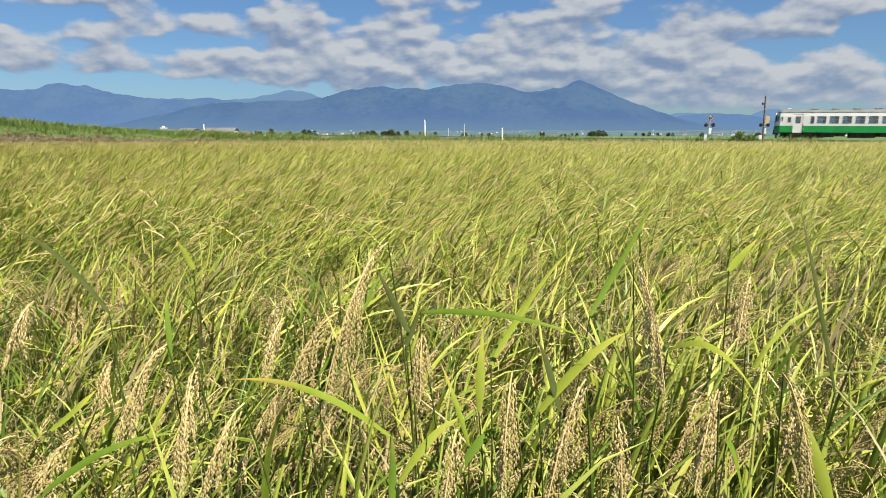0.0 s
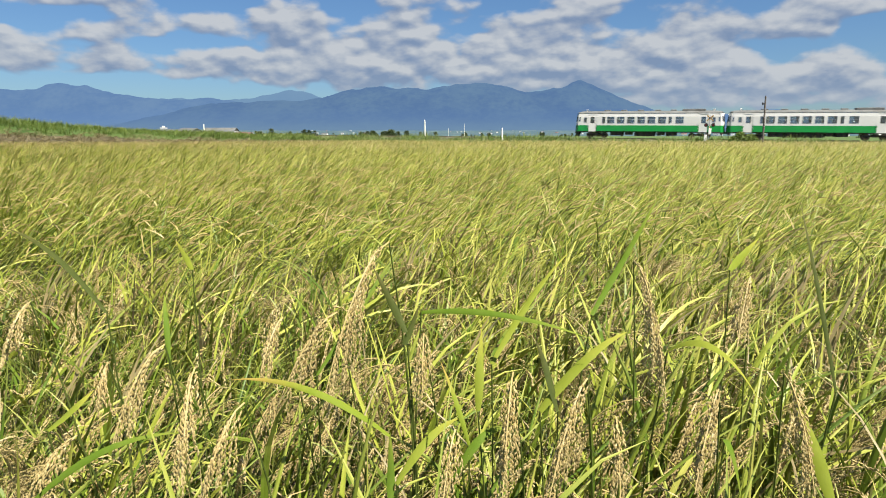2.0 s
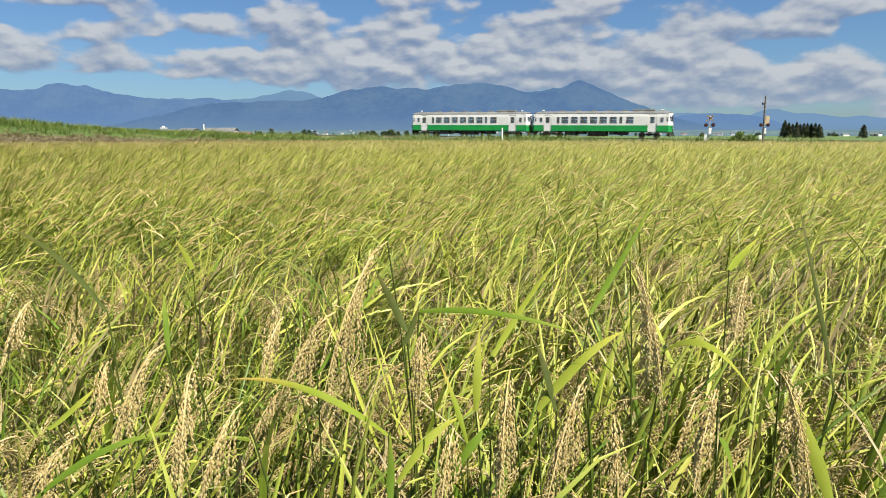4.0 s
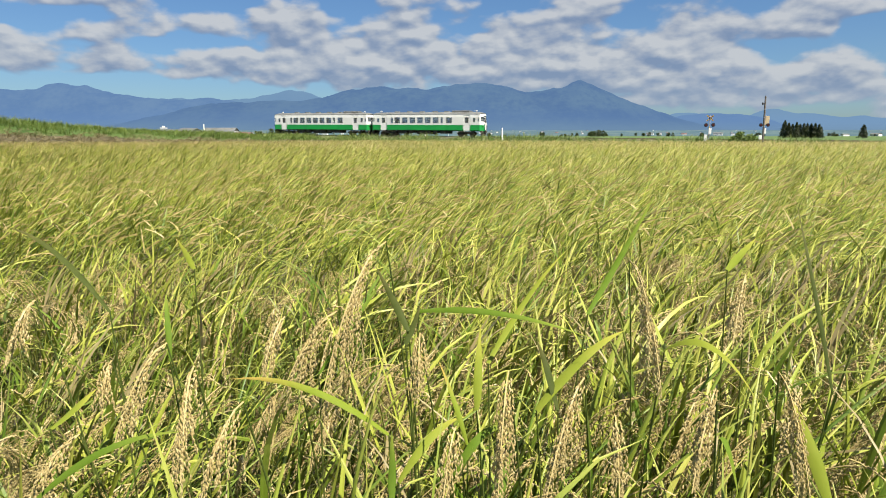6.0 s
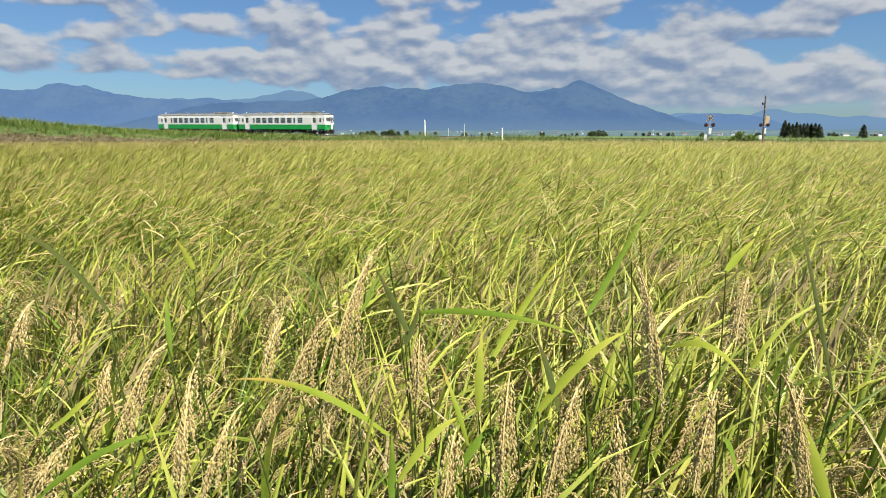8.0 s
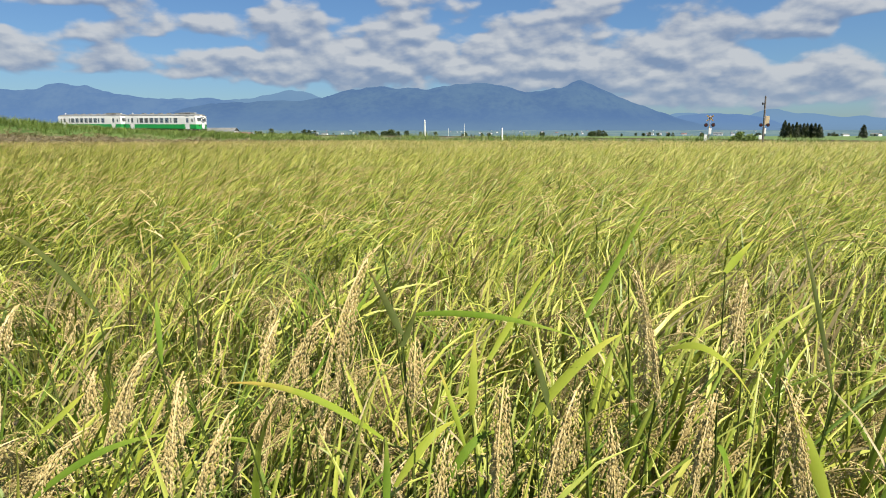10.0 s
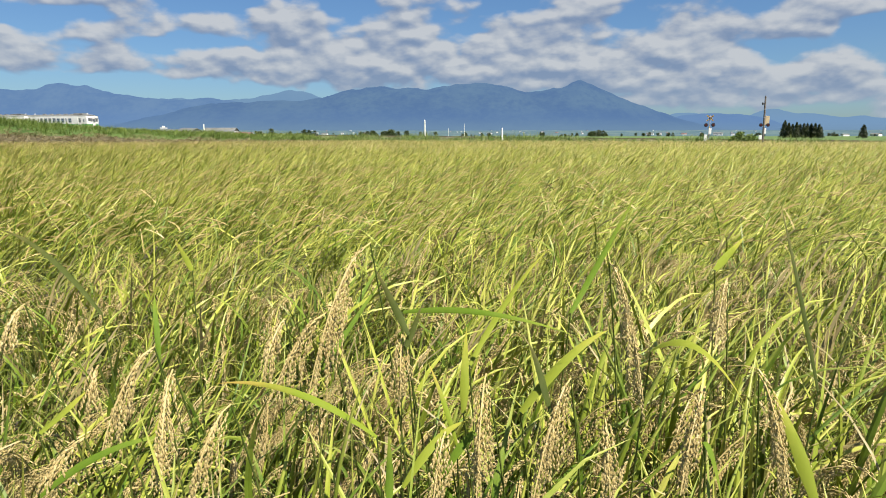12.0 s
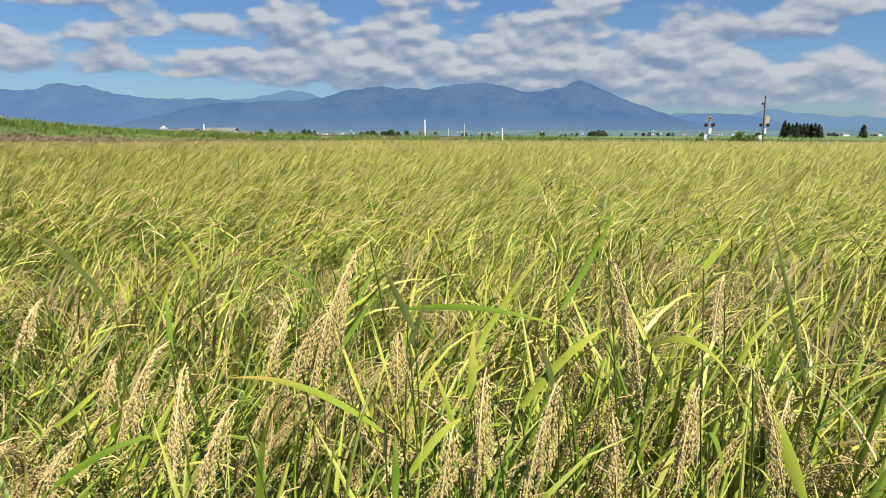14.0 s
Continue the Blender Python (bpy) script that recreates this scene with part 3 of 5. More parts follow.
def rice_plant(variant, fine):
    """One hill of rice: stalks, long leaves and drooping ears, each ear a part of its own."""
    rng = np.random.default_rng(100 + variant)
    hill = empty("rice_plant", "ripe rice plant with yellow-green leaves and drooping golden ears", "rice plant", "rice plants in the paddy")
    n = 11 if fine else 7
    foot = np.concatenate([rng.normal(0, 0.03, (n, 2)), np.zeros((n, 1))], 1)
    az = rng.uniform(-math.pi, math.pi, n)
    lean = np.abs(rng.normal(0.10, 0.06, n))
    tall = rng.uniform(0.60, 0.74, n)
    v, q, a = tubes(foot, az, tall, lean, lean + 0.10, np.linspace(0.0032, 0.0018, 5), 4, 1.0)
    part_mesh("stem", joined("rice_stalks", [(v, q, a, 0)], [RICE_STALK]), hill)
    n = 60 if fine else 46
    foot = np.concatenate([rng.normal(0, 0.05, (n, 2)), 0.10 + 0.54 * rng.uniform(0, 1, (n, 1)) ** 0.75], 1)
    az = np.where(rng.uniform(0, 1, n) < 0.55, rng.normal(WIND, 0.7, n), rng.uniform(-math.pi, math.pi, n))
    ln = rng.uniform(0.22, 0.44, n)
    l0 = np.abs(rng.normal(0.42, 0.28, n))
    l1 = l0 + np.abs(rng.normal(0.75, 0.65, n))
    v, q, a = blades(rng, foot, az, ln, l0, l1, 0.0045 + 0.0105 * rng.uniform(0, 1, n) ** 1.5, 6, 1.7, fine)
    dry = rng.uniform(0, 1, n) < 0.10
    k = len(q) // n
    # leaves rooted low get the greener tone with inner shade in its colour
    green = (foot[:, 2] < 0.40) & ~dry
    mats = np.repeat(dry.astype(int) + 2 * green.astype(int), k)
    me = mesh_from("rice_leaves", v, [q], [RICE_LEAF, RICE_DRY, RICE_GREEN_SHADED], mats, a)
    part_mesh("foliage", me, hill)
    for i in range(4 if fine else 3):
        az = rng.normal(math.pi * 0.95, 0.9) if rng.uniform() < 0.6 else rng.uniform(-math.pi, math.pi)
        base = np.array([rng.normal(0.02, 0.07), rng.normal(0, 0.07), rng.uniform(0.66, 0.80)])
        ear = ear_mesh(rng, base, az, rng.uniform(0.22, 0.28), rng.uniform(0.2, 0.8), rng.uniform(2.75, 3.1), rng.uniform(0.22, 0.36), 8 if fine else 4, 0.0096 if fine else 0.0155, 0.0085)
        part_mesh("ear", ear, hill)
    return hill


def hill_places(rng, y0, y1, spacing, slack=0.6):
    """Planting places in jittered rows inside the part of the paddy that lies before the camera."""
    out = []
    y = y0
    while y < y1:
        wide = 0.80 * y + slack
        xs = np.arange(-wide, wide, spacing)
        out.append(np.stack([xs + rng.normal(0, spacing * 0.22, len(xs)), np.full(len(xs), y) + rng.normal(0, spacing * 0.22, len(xs))], -1))
        y += spacing
    return np.concatenate(out)


def field_edge_ok(p):
    """True where the paddy has rice: short of the verge of the line."""
    verge = (p[:, 0] - TRACK_X) * ACROSS.x + (p[:, 1] - TRACK_Y) * ACROSS.y < -13.2 + 0.5 * np.sin(p[:, 0] * 0.7)
    bank = (p[:, 0] - BANK_A.x) * BANK_OUT.x + (p[:, 1] - BANK_A.y) * BANK_OUT.y < 0.3 + 0.3 * np.sin(p[:, 0] * 0.9)
    return verge & bank


LUMPS = np.random.default_rng(3).uniform(0, 6.28, (3, 9))
HOLLOWS = ((-1.72, 4.4, 0.42, 0.17), (-0.62, 1.30, 0.16, 0.30), (2.9, 7.6, 0.6, 0.10), (-4.4, 8.8, 0.7, 0.10), (0.9, 9.4, 0.6, 0.09), (0.55, 3.3, 0.22, 0.12))  # where the crop is pressed down


def drift(x, y, k):
    """Smooth unevenness about 0, some 0.5 to 2 m across."""
    ph = LUMPS[k]
    return (np.sin(3.1 * x + 1.2 * y + ph[0]) * np.sin(2.2 * y - 1.7 * x + ph[1]) + np.sin(6.3 * x - 2.9 * y + ph[2]) * np.sin(4.7 * y + 1.9 * x + ph[3]) + 0.7 * np.sin(11.3 * x + 5.1 * y + ph[4]) * np.sin(8.7 * y - 6.2 * x + ph[5])) / 1.7


def canopy(x, y):
    """Unevenness of the crop's height, and where the wind has pressed it down."""
    h = 1.0 + 0.055 * np.sin(x * 0.9 + y * 0.35) * np.sin(y * 0.55 - x * 0.2) + 0.085 * drift(x, y, 0)
    for cx, cy, r, deep in HOLLOWS:
        h = h - deep * np.exp(-((x - cx) ** 2 + (y - cy) ** 2) / (r * r))
    return h


NEAR = []


def build_near_rice():
    rng = np.random.default_rng(5)
    fine = [rice_plant(i, True) for i in range(7)]
    plain = [rice_plant(20 + i, False) for i in range(6)]
    used = set()
    places = hill_places(rng, 0.60, 4.6, 0.20, 0.15)
    places = places[np.argsort(places[:, 1])][:320]
    for x, y in places:
        if math.hypot(x + 0.62, y - 1.30) < 0.15:
            continue
        pool = fine if 0.6 < y < 1.75 else plain
        ob = pool[rng.integers(len(pool))]
        lean = rng.normal(4 + 4.5 * max(0.0, min(3.0, y - 1.0)), 4)
        if x < -0.25 and y < 2.2:
            lean += 9.0
        m = pose(x, y, 0.0, rng.normal(0, 3), lean, rng.normal(0, 28))
        size = rng.uniform(0.95, 1.06) * float(canopy(x, y)) * (1.0 if y < 0.6 else 1.10 if y < 1.5 else 1.03)
        if id(ob) in used:
            ob = copy_thing(ob, m)
        else:
            used.add(id(ob))
            ob.matrix_basis = m
        ob.scale = (size, size, size)
        NEAR.append((ob, m))
    for ob in fine + plain:
        if id(ob) not in used:
            for o in (*ob.children_recursive, ob):
                bpy.data.objects.remove(o)
    return float(places[:, 1].max())


def field_chunks(rng, p, leaves, leaf_steps, ears, ear_steps, widen, lean_to):
    """Leaves and ears for many hills at once."""
    n = len(p)
    size = canopy(p[:, 0], p[:, 1]) * rng.uniform(0.93, 1.07, n)
    bend, swing = drift(p[:, 0], p[:, 1], 1), drift(p[:, 0], p[:, 1], 2)
    chunks = []
    k = n * leaves
    i = np.repeat(np.arange(n), leaves)
    z0 = rng.uniform(0.30, 0.66, k) * size[i]
    base = np.stack([p[i, 0] + rng.normal(0, 0.05, k), p[i, 1] + rng.normal(0, 0.05, k), z0], -1)
    az = np.where(rng.uniform(0, 1, k) < lean_to, rng.normal(WIND, 0.40, k) + 0.45 * swing[i], rng.uniform(-math.pi, math.pi, k))
    ln = rng.uniform(0.34, 0.56, k) * size[i]
    l0 = np.abs(rng.normal(0.64, 0.26, k) + 0.22 * bend[i])
    l1 = l0 + np.abs(rng.normal(0.45, 0.40, k))
    v, q, a = blades(rng, base, az, ln, l0, l1, rng.uniform(0.006, 0.014, k) * widen, leaf_steps)
    chunks.append((v, q, a, 0))
    k = n * ears
    i = np.repeat(np.arange(n), ears)
    base = np.stack([p[i, 0] + rng.normal(0, 0.07, k), p[i, 1] + rng.normal(0, 0.07, k), rng.uniform(0.68, 0.86, k) * size[i]], -1)
    az = np.where(rng.uniform(0, 1, k) < 0.6, rng.normal(WIND, 0.6, k), rng.uniform(-math.pi, math.pi, k))
    l0 = rng.uniform(0.5, 1.0, k)
    l1 = l0 + rng.uniform(0.3, 1.5, k)
    ln = rng.uniform(0.16, 0.24, k)
    if ear_steps > 3:
        radii = [(0.0026, 0.0065)[j % 2] * (1.1 - 0.5 * j / ear_steps) * widen for j in range(ear_steps + 1)]
        v, q, a = tubes(base, az, ln, l0, l1, radii, ear_steps, 0.45)
    else:
        v, q, a = blades(rng, base, az, ln, l0, l1, np.full(k, 0.011) * widen, ear_steps, 0.45)
    chunks.append((v, q, a, 1))
    return chunks


PATCHES = []


def build_field(y_near):
    rng = np.random.default_rng(11)
    field = empty("rice_field", "wide field of ripe golden-green rice bent by the wind", "rice field", kind="stuff")
    p1 = hill_places(rng, y_near + 0.2, 13.0, 0.235)
    p2 = hill_places(rng, 13.0, 32.0, 0.325, 1.5)
    p3 = hill_places(rng, 32.0, 62.0, 0.52, 3.0)
    p4 = hill_places(rng, 62.0, 190.0, 0.92, 6.0)
    p4 = p4[field_edge_ok(p4)]
    p3 = p3[field_edge_ok(p3)]
    # the crop goes on unseen at both sides and, adding shade, close under the camera
    gx, gy = np.meshgrid(np.arange(-13, 13, 0.25), np.arange(0.22, 14.0, 0.25))
    p0 = np.stack([gx.ravel(), gy.ravel()], -1) + rng.normal(0, 0.05, (gx.size, 2))
    p0 = p0[(np.abs(p0[:, 0]) > 0.80 * p0[:, 1] + np.where(p0[:, 1] < 4.5, 0.15, 0.6)) | (p0[:, 1] < 0.5)]
    chunks = field_chunks(rng, p0, 8, 1, 2, 1, 2.2, 0.6)
    chunks += field_chunks(rng, p2, 13, 2, 4, 1, 1.9, 0.88)
    chunks += field_chunks(rng, p3, 9, 1, 5, 1, 2.8, 0.88)
    chunks += field_chunks(rng, p4, 9, 1, 6, 1, 4.2, 0.88)
    part_mesh("far_crop", joined("far_crop", chunks, [RICE_LEAF, RICE_GRAIN]), field)
    # patches that sway in the wind, two mingled sets in each stretch
    cell = np.floor(p1[:, 0] / 1.6).astype(int) * 1000 + np.floor(p1[:, 1] / 1.3).astype(int) * 2 + rng.integers(0, 2, len(p1))
    for c in np.unique(cell):
        p = p1[cell == c]
        mid = np.array([p[:, 0].mean(), p[:, 1].mean(), 0.0])
        chunks = [(v - mid, q, a, m) for v, q, a, m in field_chunks(rng, p, 23, 3, 2, 5, 1.15, 0.85)]
        ob = part_mesh("crop_patch", joined("crop_patch", chunks, [RICE_LEAF, RICE_GRAIN]), field)
        ob.location = mid
        PATCHES.append(ob)


build_field(build_near_rice())

# ---- plants at the edge of the paddy that stand out ----
# base point, tip, width, look (g green, y yellow-green, d dark, t yellow-tipped), rise of the arch
HERO_LEAVES = [
    (-0.039, 1.06, 1.19, 0.255, 0.955, 1.17, 0.012, "g", 0.02),
    (0.382, 1, 1.14, 0.492, 0.891, 1.09, 0.02, "y", 0.05),
    (0.586, 0.834, 0.952, 0.556, 0.923, 1.1, 0.022, "y", 0.01),
    (0.673, 0.989, 1.07, 0.699, 1.2, 1.38, 0.008, "d", 0.01),
    (0.281, 1.11, 1.17, 0.463, 1.3, 1.38, 0.014, "g", 0.0),
    (-0.085, 0.911, 1.03, -0.345, 0.945, 1.11, 0.013, "t", 0.03),
    (-0.6, 1.06, 1.19, -0.823, 1.14, 1.33, 0.012, "d", 0.03),
    (-0.064, 1.01, 1.17, -0.125, 1.07, 1.27, 0.014, "d", 0.0),
    (-0.067, 1, 1.15, -0.042, 1.04, 1.21, 0.014, "d", 0.0),
    (0.056, 0.935, 1.06, 0.066, 1.01, 1.18, 0.016, "y", 0.0),
    (0.185, 0.936, 1.06, 0.155, 1, 1.16, 0.013, "d", 0.01),
    (0.041, 0.897, 1.02, -0.004, 0.998, 1.12, 0.009, "t", 0.01),
]
HERO_LEAVES += [
    (-0.079, 0.836, 0.96, -0.082, 0.883, 1.05, 0.014, "g", 0.0),
    (0.157, 0.936, 1.06, 0.325, 1.04, 1.16, 0.022, "y", 0.02),
    (-0.612, 0.837, 0.964, -0.403, 0.901, 1.04, 0.012, "g", 0.03),
    (-0.642, 0.929, 1.03, -0.614, 1.02, 1.06, 0.022, "y", 0.0),
    (-0.071, 0.841, 0.989, 0.028, 0.934, 1.05, 0.016, "y", 0.02),
    (0.61, 1.27, 1.22, 0.722, 1.38, 1.27, 0.018, "y", 0.0),
    (-0.226, 1.04, 1.08, -0.104, 1.17, 1.25, 0.01, "g", 0.0),
    (-0.467, 0.998, 1.12, -0.499, 1.07, 1.22, 0.01, "g", 0.02),
    (0.087, 1.04, 1.1, 0.27, 1.28, 1.26, 0.014, "y", 0.02),
    (0.014, 0.869, 0.977, 0.107, 0.93, 1.03, 0.016, "g", 0.03),
    (-0.571, 1.37, 1.2, -0.653, 1.48, 1.25, 0.014, "y", 0.0),
    (0.433, 0.881, 1.04, 0.444, 0.837, 0.967, 0.014, "g", 0.02),
]
HERO_EARS = [
    (-0.097, 1.1, 1.31, -0.166, 0.98, 1.03),
    (0.112, 0.929, 1.13, 0.092, 0.836, 0.96),
    (0.232, 0.926, 1.12, 0.17, 0.836, 0.96),
    (0.357, 1.13, 1.27, 0.37, 1.03, 1.04),
    (-0.461, 0.974, 1.16, -0.497, 0.906, 1.01),
    (-0.403, 0.949, 1.13, -0.393, 0.869, 0.972),
    (-0.31, 0.901, 1.09, -0.341, 0.836, 0.96),
    (-0.032, 1.03, 1.16, -0.033, 0.987, 1.06),
    (0.599, 1.17, 1.23, 0.553, 1.1, 1.1),
]
HERO_EARS += [
    (-0.189, 1.06, 1.19, -0.259, 0.987, 1.06),
    (0.555, 0.948, 1.12, 0.547, 0.845, 0.954),
    (0.451, 0.943, 1.1, 0.389, 0.856, 0.961),
    (-0.733, 1.06, 1.21, -0.739, 0.995, 1.11),
    (-0.571, 0.998, 1.12, -0.566, 0.954, 1.05),
    (0.019, 0.893, 1.05, 0.003, 0.835, 0.956),
    (0.268, 0.897, 1.07, 0.26, 0.835, 0.956),
    (-0.572, 0.892, 1.04, -0.616, 0.835, 0.956),
    (-0.287, 1.06, 1.18, -0.306, 1, 1.1),
]


def leaf_look(name, low, high, tip, amount):
    return leaf_material(name, [(0.0, low), (1.0, high)], tip, amount, (0.45, 0.5, 0.02), 0.0, 0.6, 0.06)


LOOKS = {"g": leaf_look("green_blade", (0.07, 0.16, 0.010), (0.15, 0.26, 0.016), (0.34, 0.37, 0.05), 0.5), "y": leaf_look("yellow_green_blade", (0.18, 0.26, 0.02), (0.30, 0.35, 0.035), (0.50, 0.45, 0.07), 0.6),
         "d": leaf_look("dull_blade", (0.035, 0.065, 0.010), (0.07, 0.10, 0.02), (0.14, 0.12, 0.04), 0.7), "t": leaf_look("ripening_blade", (0.17, 0.27, 0.015), (0.26, 0.33, 0.025), (0.55, 0.38, 0.09), 1.0)}


def ribbon(base, tip, width, arch, steps=10):
    """A folded leaf blade from base to tip, arching upwards."""
    a, b = Vector(base), Vector(tip)
    mid = (a + b) / 2 + Vector((0, 0, arch * 2))
    verts, quads, along = [], [], []
    view = (b - a).cross(Vector((0.1, -0.6, 0.8))).normalized()
    for i in range(steps + 1):
        t = i / steps
        p = a * (1 - t) ** 2 + mid * 2 * t * (1 - t) + b * t * t
        h = width / 2 * min(1.0, 0.5 + 2.0 * t) * max(0.04, 1 - t ** 2.4)
        turn = 0.5 * math.sin(t * 2.5 + width * 900)
        side = (view * math.cos(turn) + Vector((0, -0.6, 0.8)) * math.sin(turn)).normalized()
        up = (b - a).cross(side).normalized()
        verts += [p - side * h + up * h * 0.3, p, p + side * h + up * h * 0.3]
        along += [t] * 3
        if i:
            k = 3 * i
            quads += [(k - 3, k - 2, k + 1, k), (k - 2, k - 1, k + 2, k + 1)]
    return verts, quads, along


def stalk_mesh(foot, top, bow):
    """A thin round stalk from the ground to top."""
    a, b = Vector(foot), Vector(top)
    mid = Vector((a.x * 0.75 + b.x * 0.25 + bow, a.y * 0.75 + b.y * 0.25, b.z * 0.62))
    bm = B()
    last = a
    for i in range(1, 7):
        t = i / 6
        p = a * (1 - t) ** 2 + mid * 2 * t * (1 - t) + b * t * t
        rod(bm, last, p, 0.0034 - 0.0018 * t, 0.0034 - 0.0018 * (t + 0.15), sides=5)
        last = p
    return bm


def build_standout_plants():
    rng = np.random.default_rng(8)
    for bx, by, bz, tx, ty, tz, width, look_key, arch in HERO_LEAVES:
        foot = Vector((bx + rng.normal(0, 0.03), by + 0.10, 0.0))
        plant = empty("rice_plant", "rice plant with one broad leaf standing out of the crop", "rice plant", "rice plants in the paddy")
        plant.matrix_basis = Matrix.Translation(foot)
        b, t = Vector((bx, by, bz)) - foot, Vector((tx, ty, tz)) - foot
        part("stem", stalk_mesh((0, 0, 0), b, 0.01), RICE_STALK, plant)
        v, q, a = ribbon(b, t, width, arch)
        part_mesh("leaf", mesh_from("leaf", v, [q], [LOOKS[look_key]], None, a, smooth=True), plant, {"g": "green leaf blade", "y": "bright yellow-green leaf blade", "d": "dull dark leaf blade", "t": "leaf blade with a yellow tip"}[look_key])
        NEAR.append((plant, Matrix.Translation(foot)))
    for ax, ay, az, tx, ty, tz in HERO_EARS:
        foot = Vector((ax + 0.06, ay + 0.12, 0.0))
        plant = empty("rice_plant", "rice plant with a heavy golden ear hanging over", "rice plant", "rice plants in the paddy")
        plant.matrix_basis = Matrix.Translation(foot)
        top, end = Vector((ax, ay, az)) - foot, Vector((tx, ty, tz)) - foot
        part("stem", stalk_mesh((0, 0, 0), top, 0.02), RICE_STALK, plant)
        drop = end - top
        way = math.atan2(drop.y, drop.x)
        flat = math.hypot(drop.x, drop.y)
        hang = math.pi - math.atan2(flat, -drop.z) * 0.75
        ln = drop.length * 1.06
        ear = ear_mesh(rng, np.array(top), way, ln, 1.5, hang, 0.30, 13, 0.0098, 0.015)
        part_mesh("ear", ear, plant, "heavy golden ear of ripe husks")
        NEAR.append((plant, Matrix.Translation(foot)))


build_standout_plants()

# ---- the train: two diesel railcars, white over green ----
CAR = 20.9
SIDE, FLOOR, GUTTER, ROOF = 1.45, 1.00, 3.60, 3.98
BELT = 1.86  # top of the green band
DOORS = [(2.05, 3.18), (17.55, 18.70)]
SIDE_WINDOWS = [(0.56, 0.84, 2.42, 3.08), (CAR - 0.84, CAR - 0.56, 2.42, 3.08), (1.35, 1.80, 2.30, 3.02), (4.05, 4.50, 2.14, 3.12), (4.78, 5.86, 2.14, 3.12), (6.22, 7.30, 2.14, 3.12), (7.67, 8.75, 2.14, 3.12), (9.12, 10.20, 2.14, 3.12), (10.56, 11.64, 2.14, 3.12),
                (12.02, 13.10, 2.14, 3.12), (13.46, 13.90, 2.14, 3.12), (14.42, 15.50, 2.14, 3.12), (19.22, 19.68, 2.30, 3.02)]
DOOR_WINDOWS = [(2.32, 2.92, 2.20, 3.08), (17.83, 18.43, 2.20, 3.08)]
FRONT_WINDOWS = [(-1.18, -0.45, 2.42, 3.14), (-0.27, 0.27, 2.20, 3.05), (0.45, 1.18, 2.42, 3.14)]


def plate(cells_x, cells_z, holes, place, t):
    """A sheet cut with square openings: both its faces and the reveals. place(a, z, depth) gives the point."""
    bm = B()
    xs = sorted({*cells_x, *(h[0] for h in holes), *(h[1] for h in holes)})
    zs = sorted({*cells_z, *(h[2] for h in holes), *(h[3] for h in holes)})

    xs = [v for v in xs if min(cells_x) - 1e-6 <= v <= max(cells_x) + 1e-6]
    zs = [v for v in zs if min(cells_z) - 1e-6 <= v <= max(cells_z) + 1e-6]

    def is_hole(i, j):
        if not (0 <= i < len(xs) - 1 and 0 <= j < len(zs) - 1):
            return True
        cx, cz = (xs[i] + xs[i + 1]) / 2, (zs[j] + zs[j + 1]) / 2
        return any(h[0] < cx < h[1] and h[2] < cz < h[3] for h in holes)

    cache = {}

    def vert(a, z, d):
        key = (round(a, 4), round(z, 4), d)
        if key not in cache:
            cache[key] = bm.verts.new(place(a, z, d))
        return cache[key]

    for i in range(len(xs) - 1):
        for j in range(len(zs) - 1):
            if is_hole(i, j):
                continue
            x0, x1, z0, z1 = xs[i], xs[i + 1], zs[j], zs[j + 1]
            bm.faces.new([vert(x0, z0, 0), vert(x1, z0, 0), vert(x1, z1, 0), vert(x0, z1, 0)])
            bm.faces.new([vert(x0, z1, t), vert(x1, z1, t), vert(x1, z0, t), vert(x0, z0, t)])
            for di, dj, a, b in ((-1, 0, (x0, z0), (x0, z1)), (1, 0, (x1, z1), (x1, z0)), (0, -1, (x1, z0), (x0, z0)), (0, 1, (x0, z1), (x1, z1))):
                if is_hole(i + di, j + dj):
                    bm.faces.new([vert(*a, 0), vert(*b, 0), vert(*b, t), vert(*a, t)])
    bmesh.ops.recalc_face_normals(bm, faces=bm.faces)
    return bm


def window_part(parent, hole, place, name="window", rail=True):
    """A window: aluminium frame, pane and, on the wide ones, a rail across the middle."""
    a0, a1, z0, z1 = hole
    w = 0.035
    bm = plate([a0, a1], [z0, z1], [(a0 + w, a1 - w, z0 + w, z1 - w)], lambda a, z, d: place(a, z, d - 0.012), 0.05)
    frame_ob = part(name, bm, ALU, parent)
    bm = plate([a0 + w, a1 - w], [z0 + w, z1 - w], [], lambda a, z, d: place(a, z, d + 0.015), 0.008)
    part("pane", bm, GLASS, frame_ob, "grey reflecting glass")
    if rail and a1 - a0 > 0.8:
        zm = z0 + (z1 - z0) * 0.58
        bm = plate([a0 + w, a1 - w], [zm - 0.02, zm + 0.02], [], lambda a, z, d: place(a, z, d + 0.002), 0.03)
        part("window_rail", bm, ALU, frame_ob)


def nose(y):
    """How far the rounded end runs back at the sides."""
    return 0.50 * max(0.0, (abs(y) - 0.62) / (SIDE - 0.62)) ** 1.6


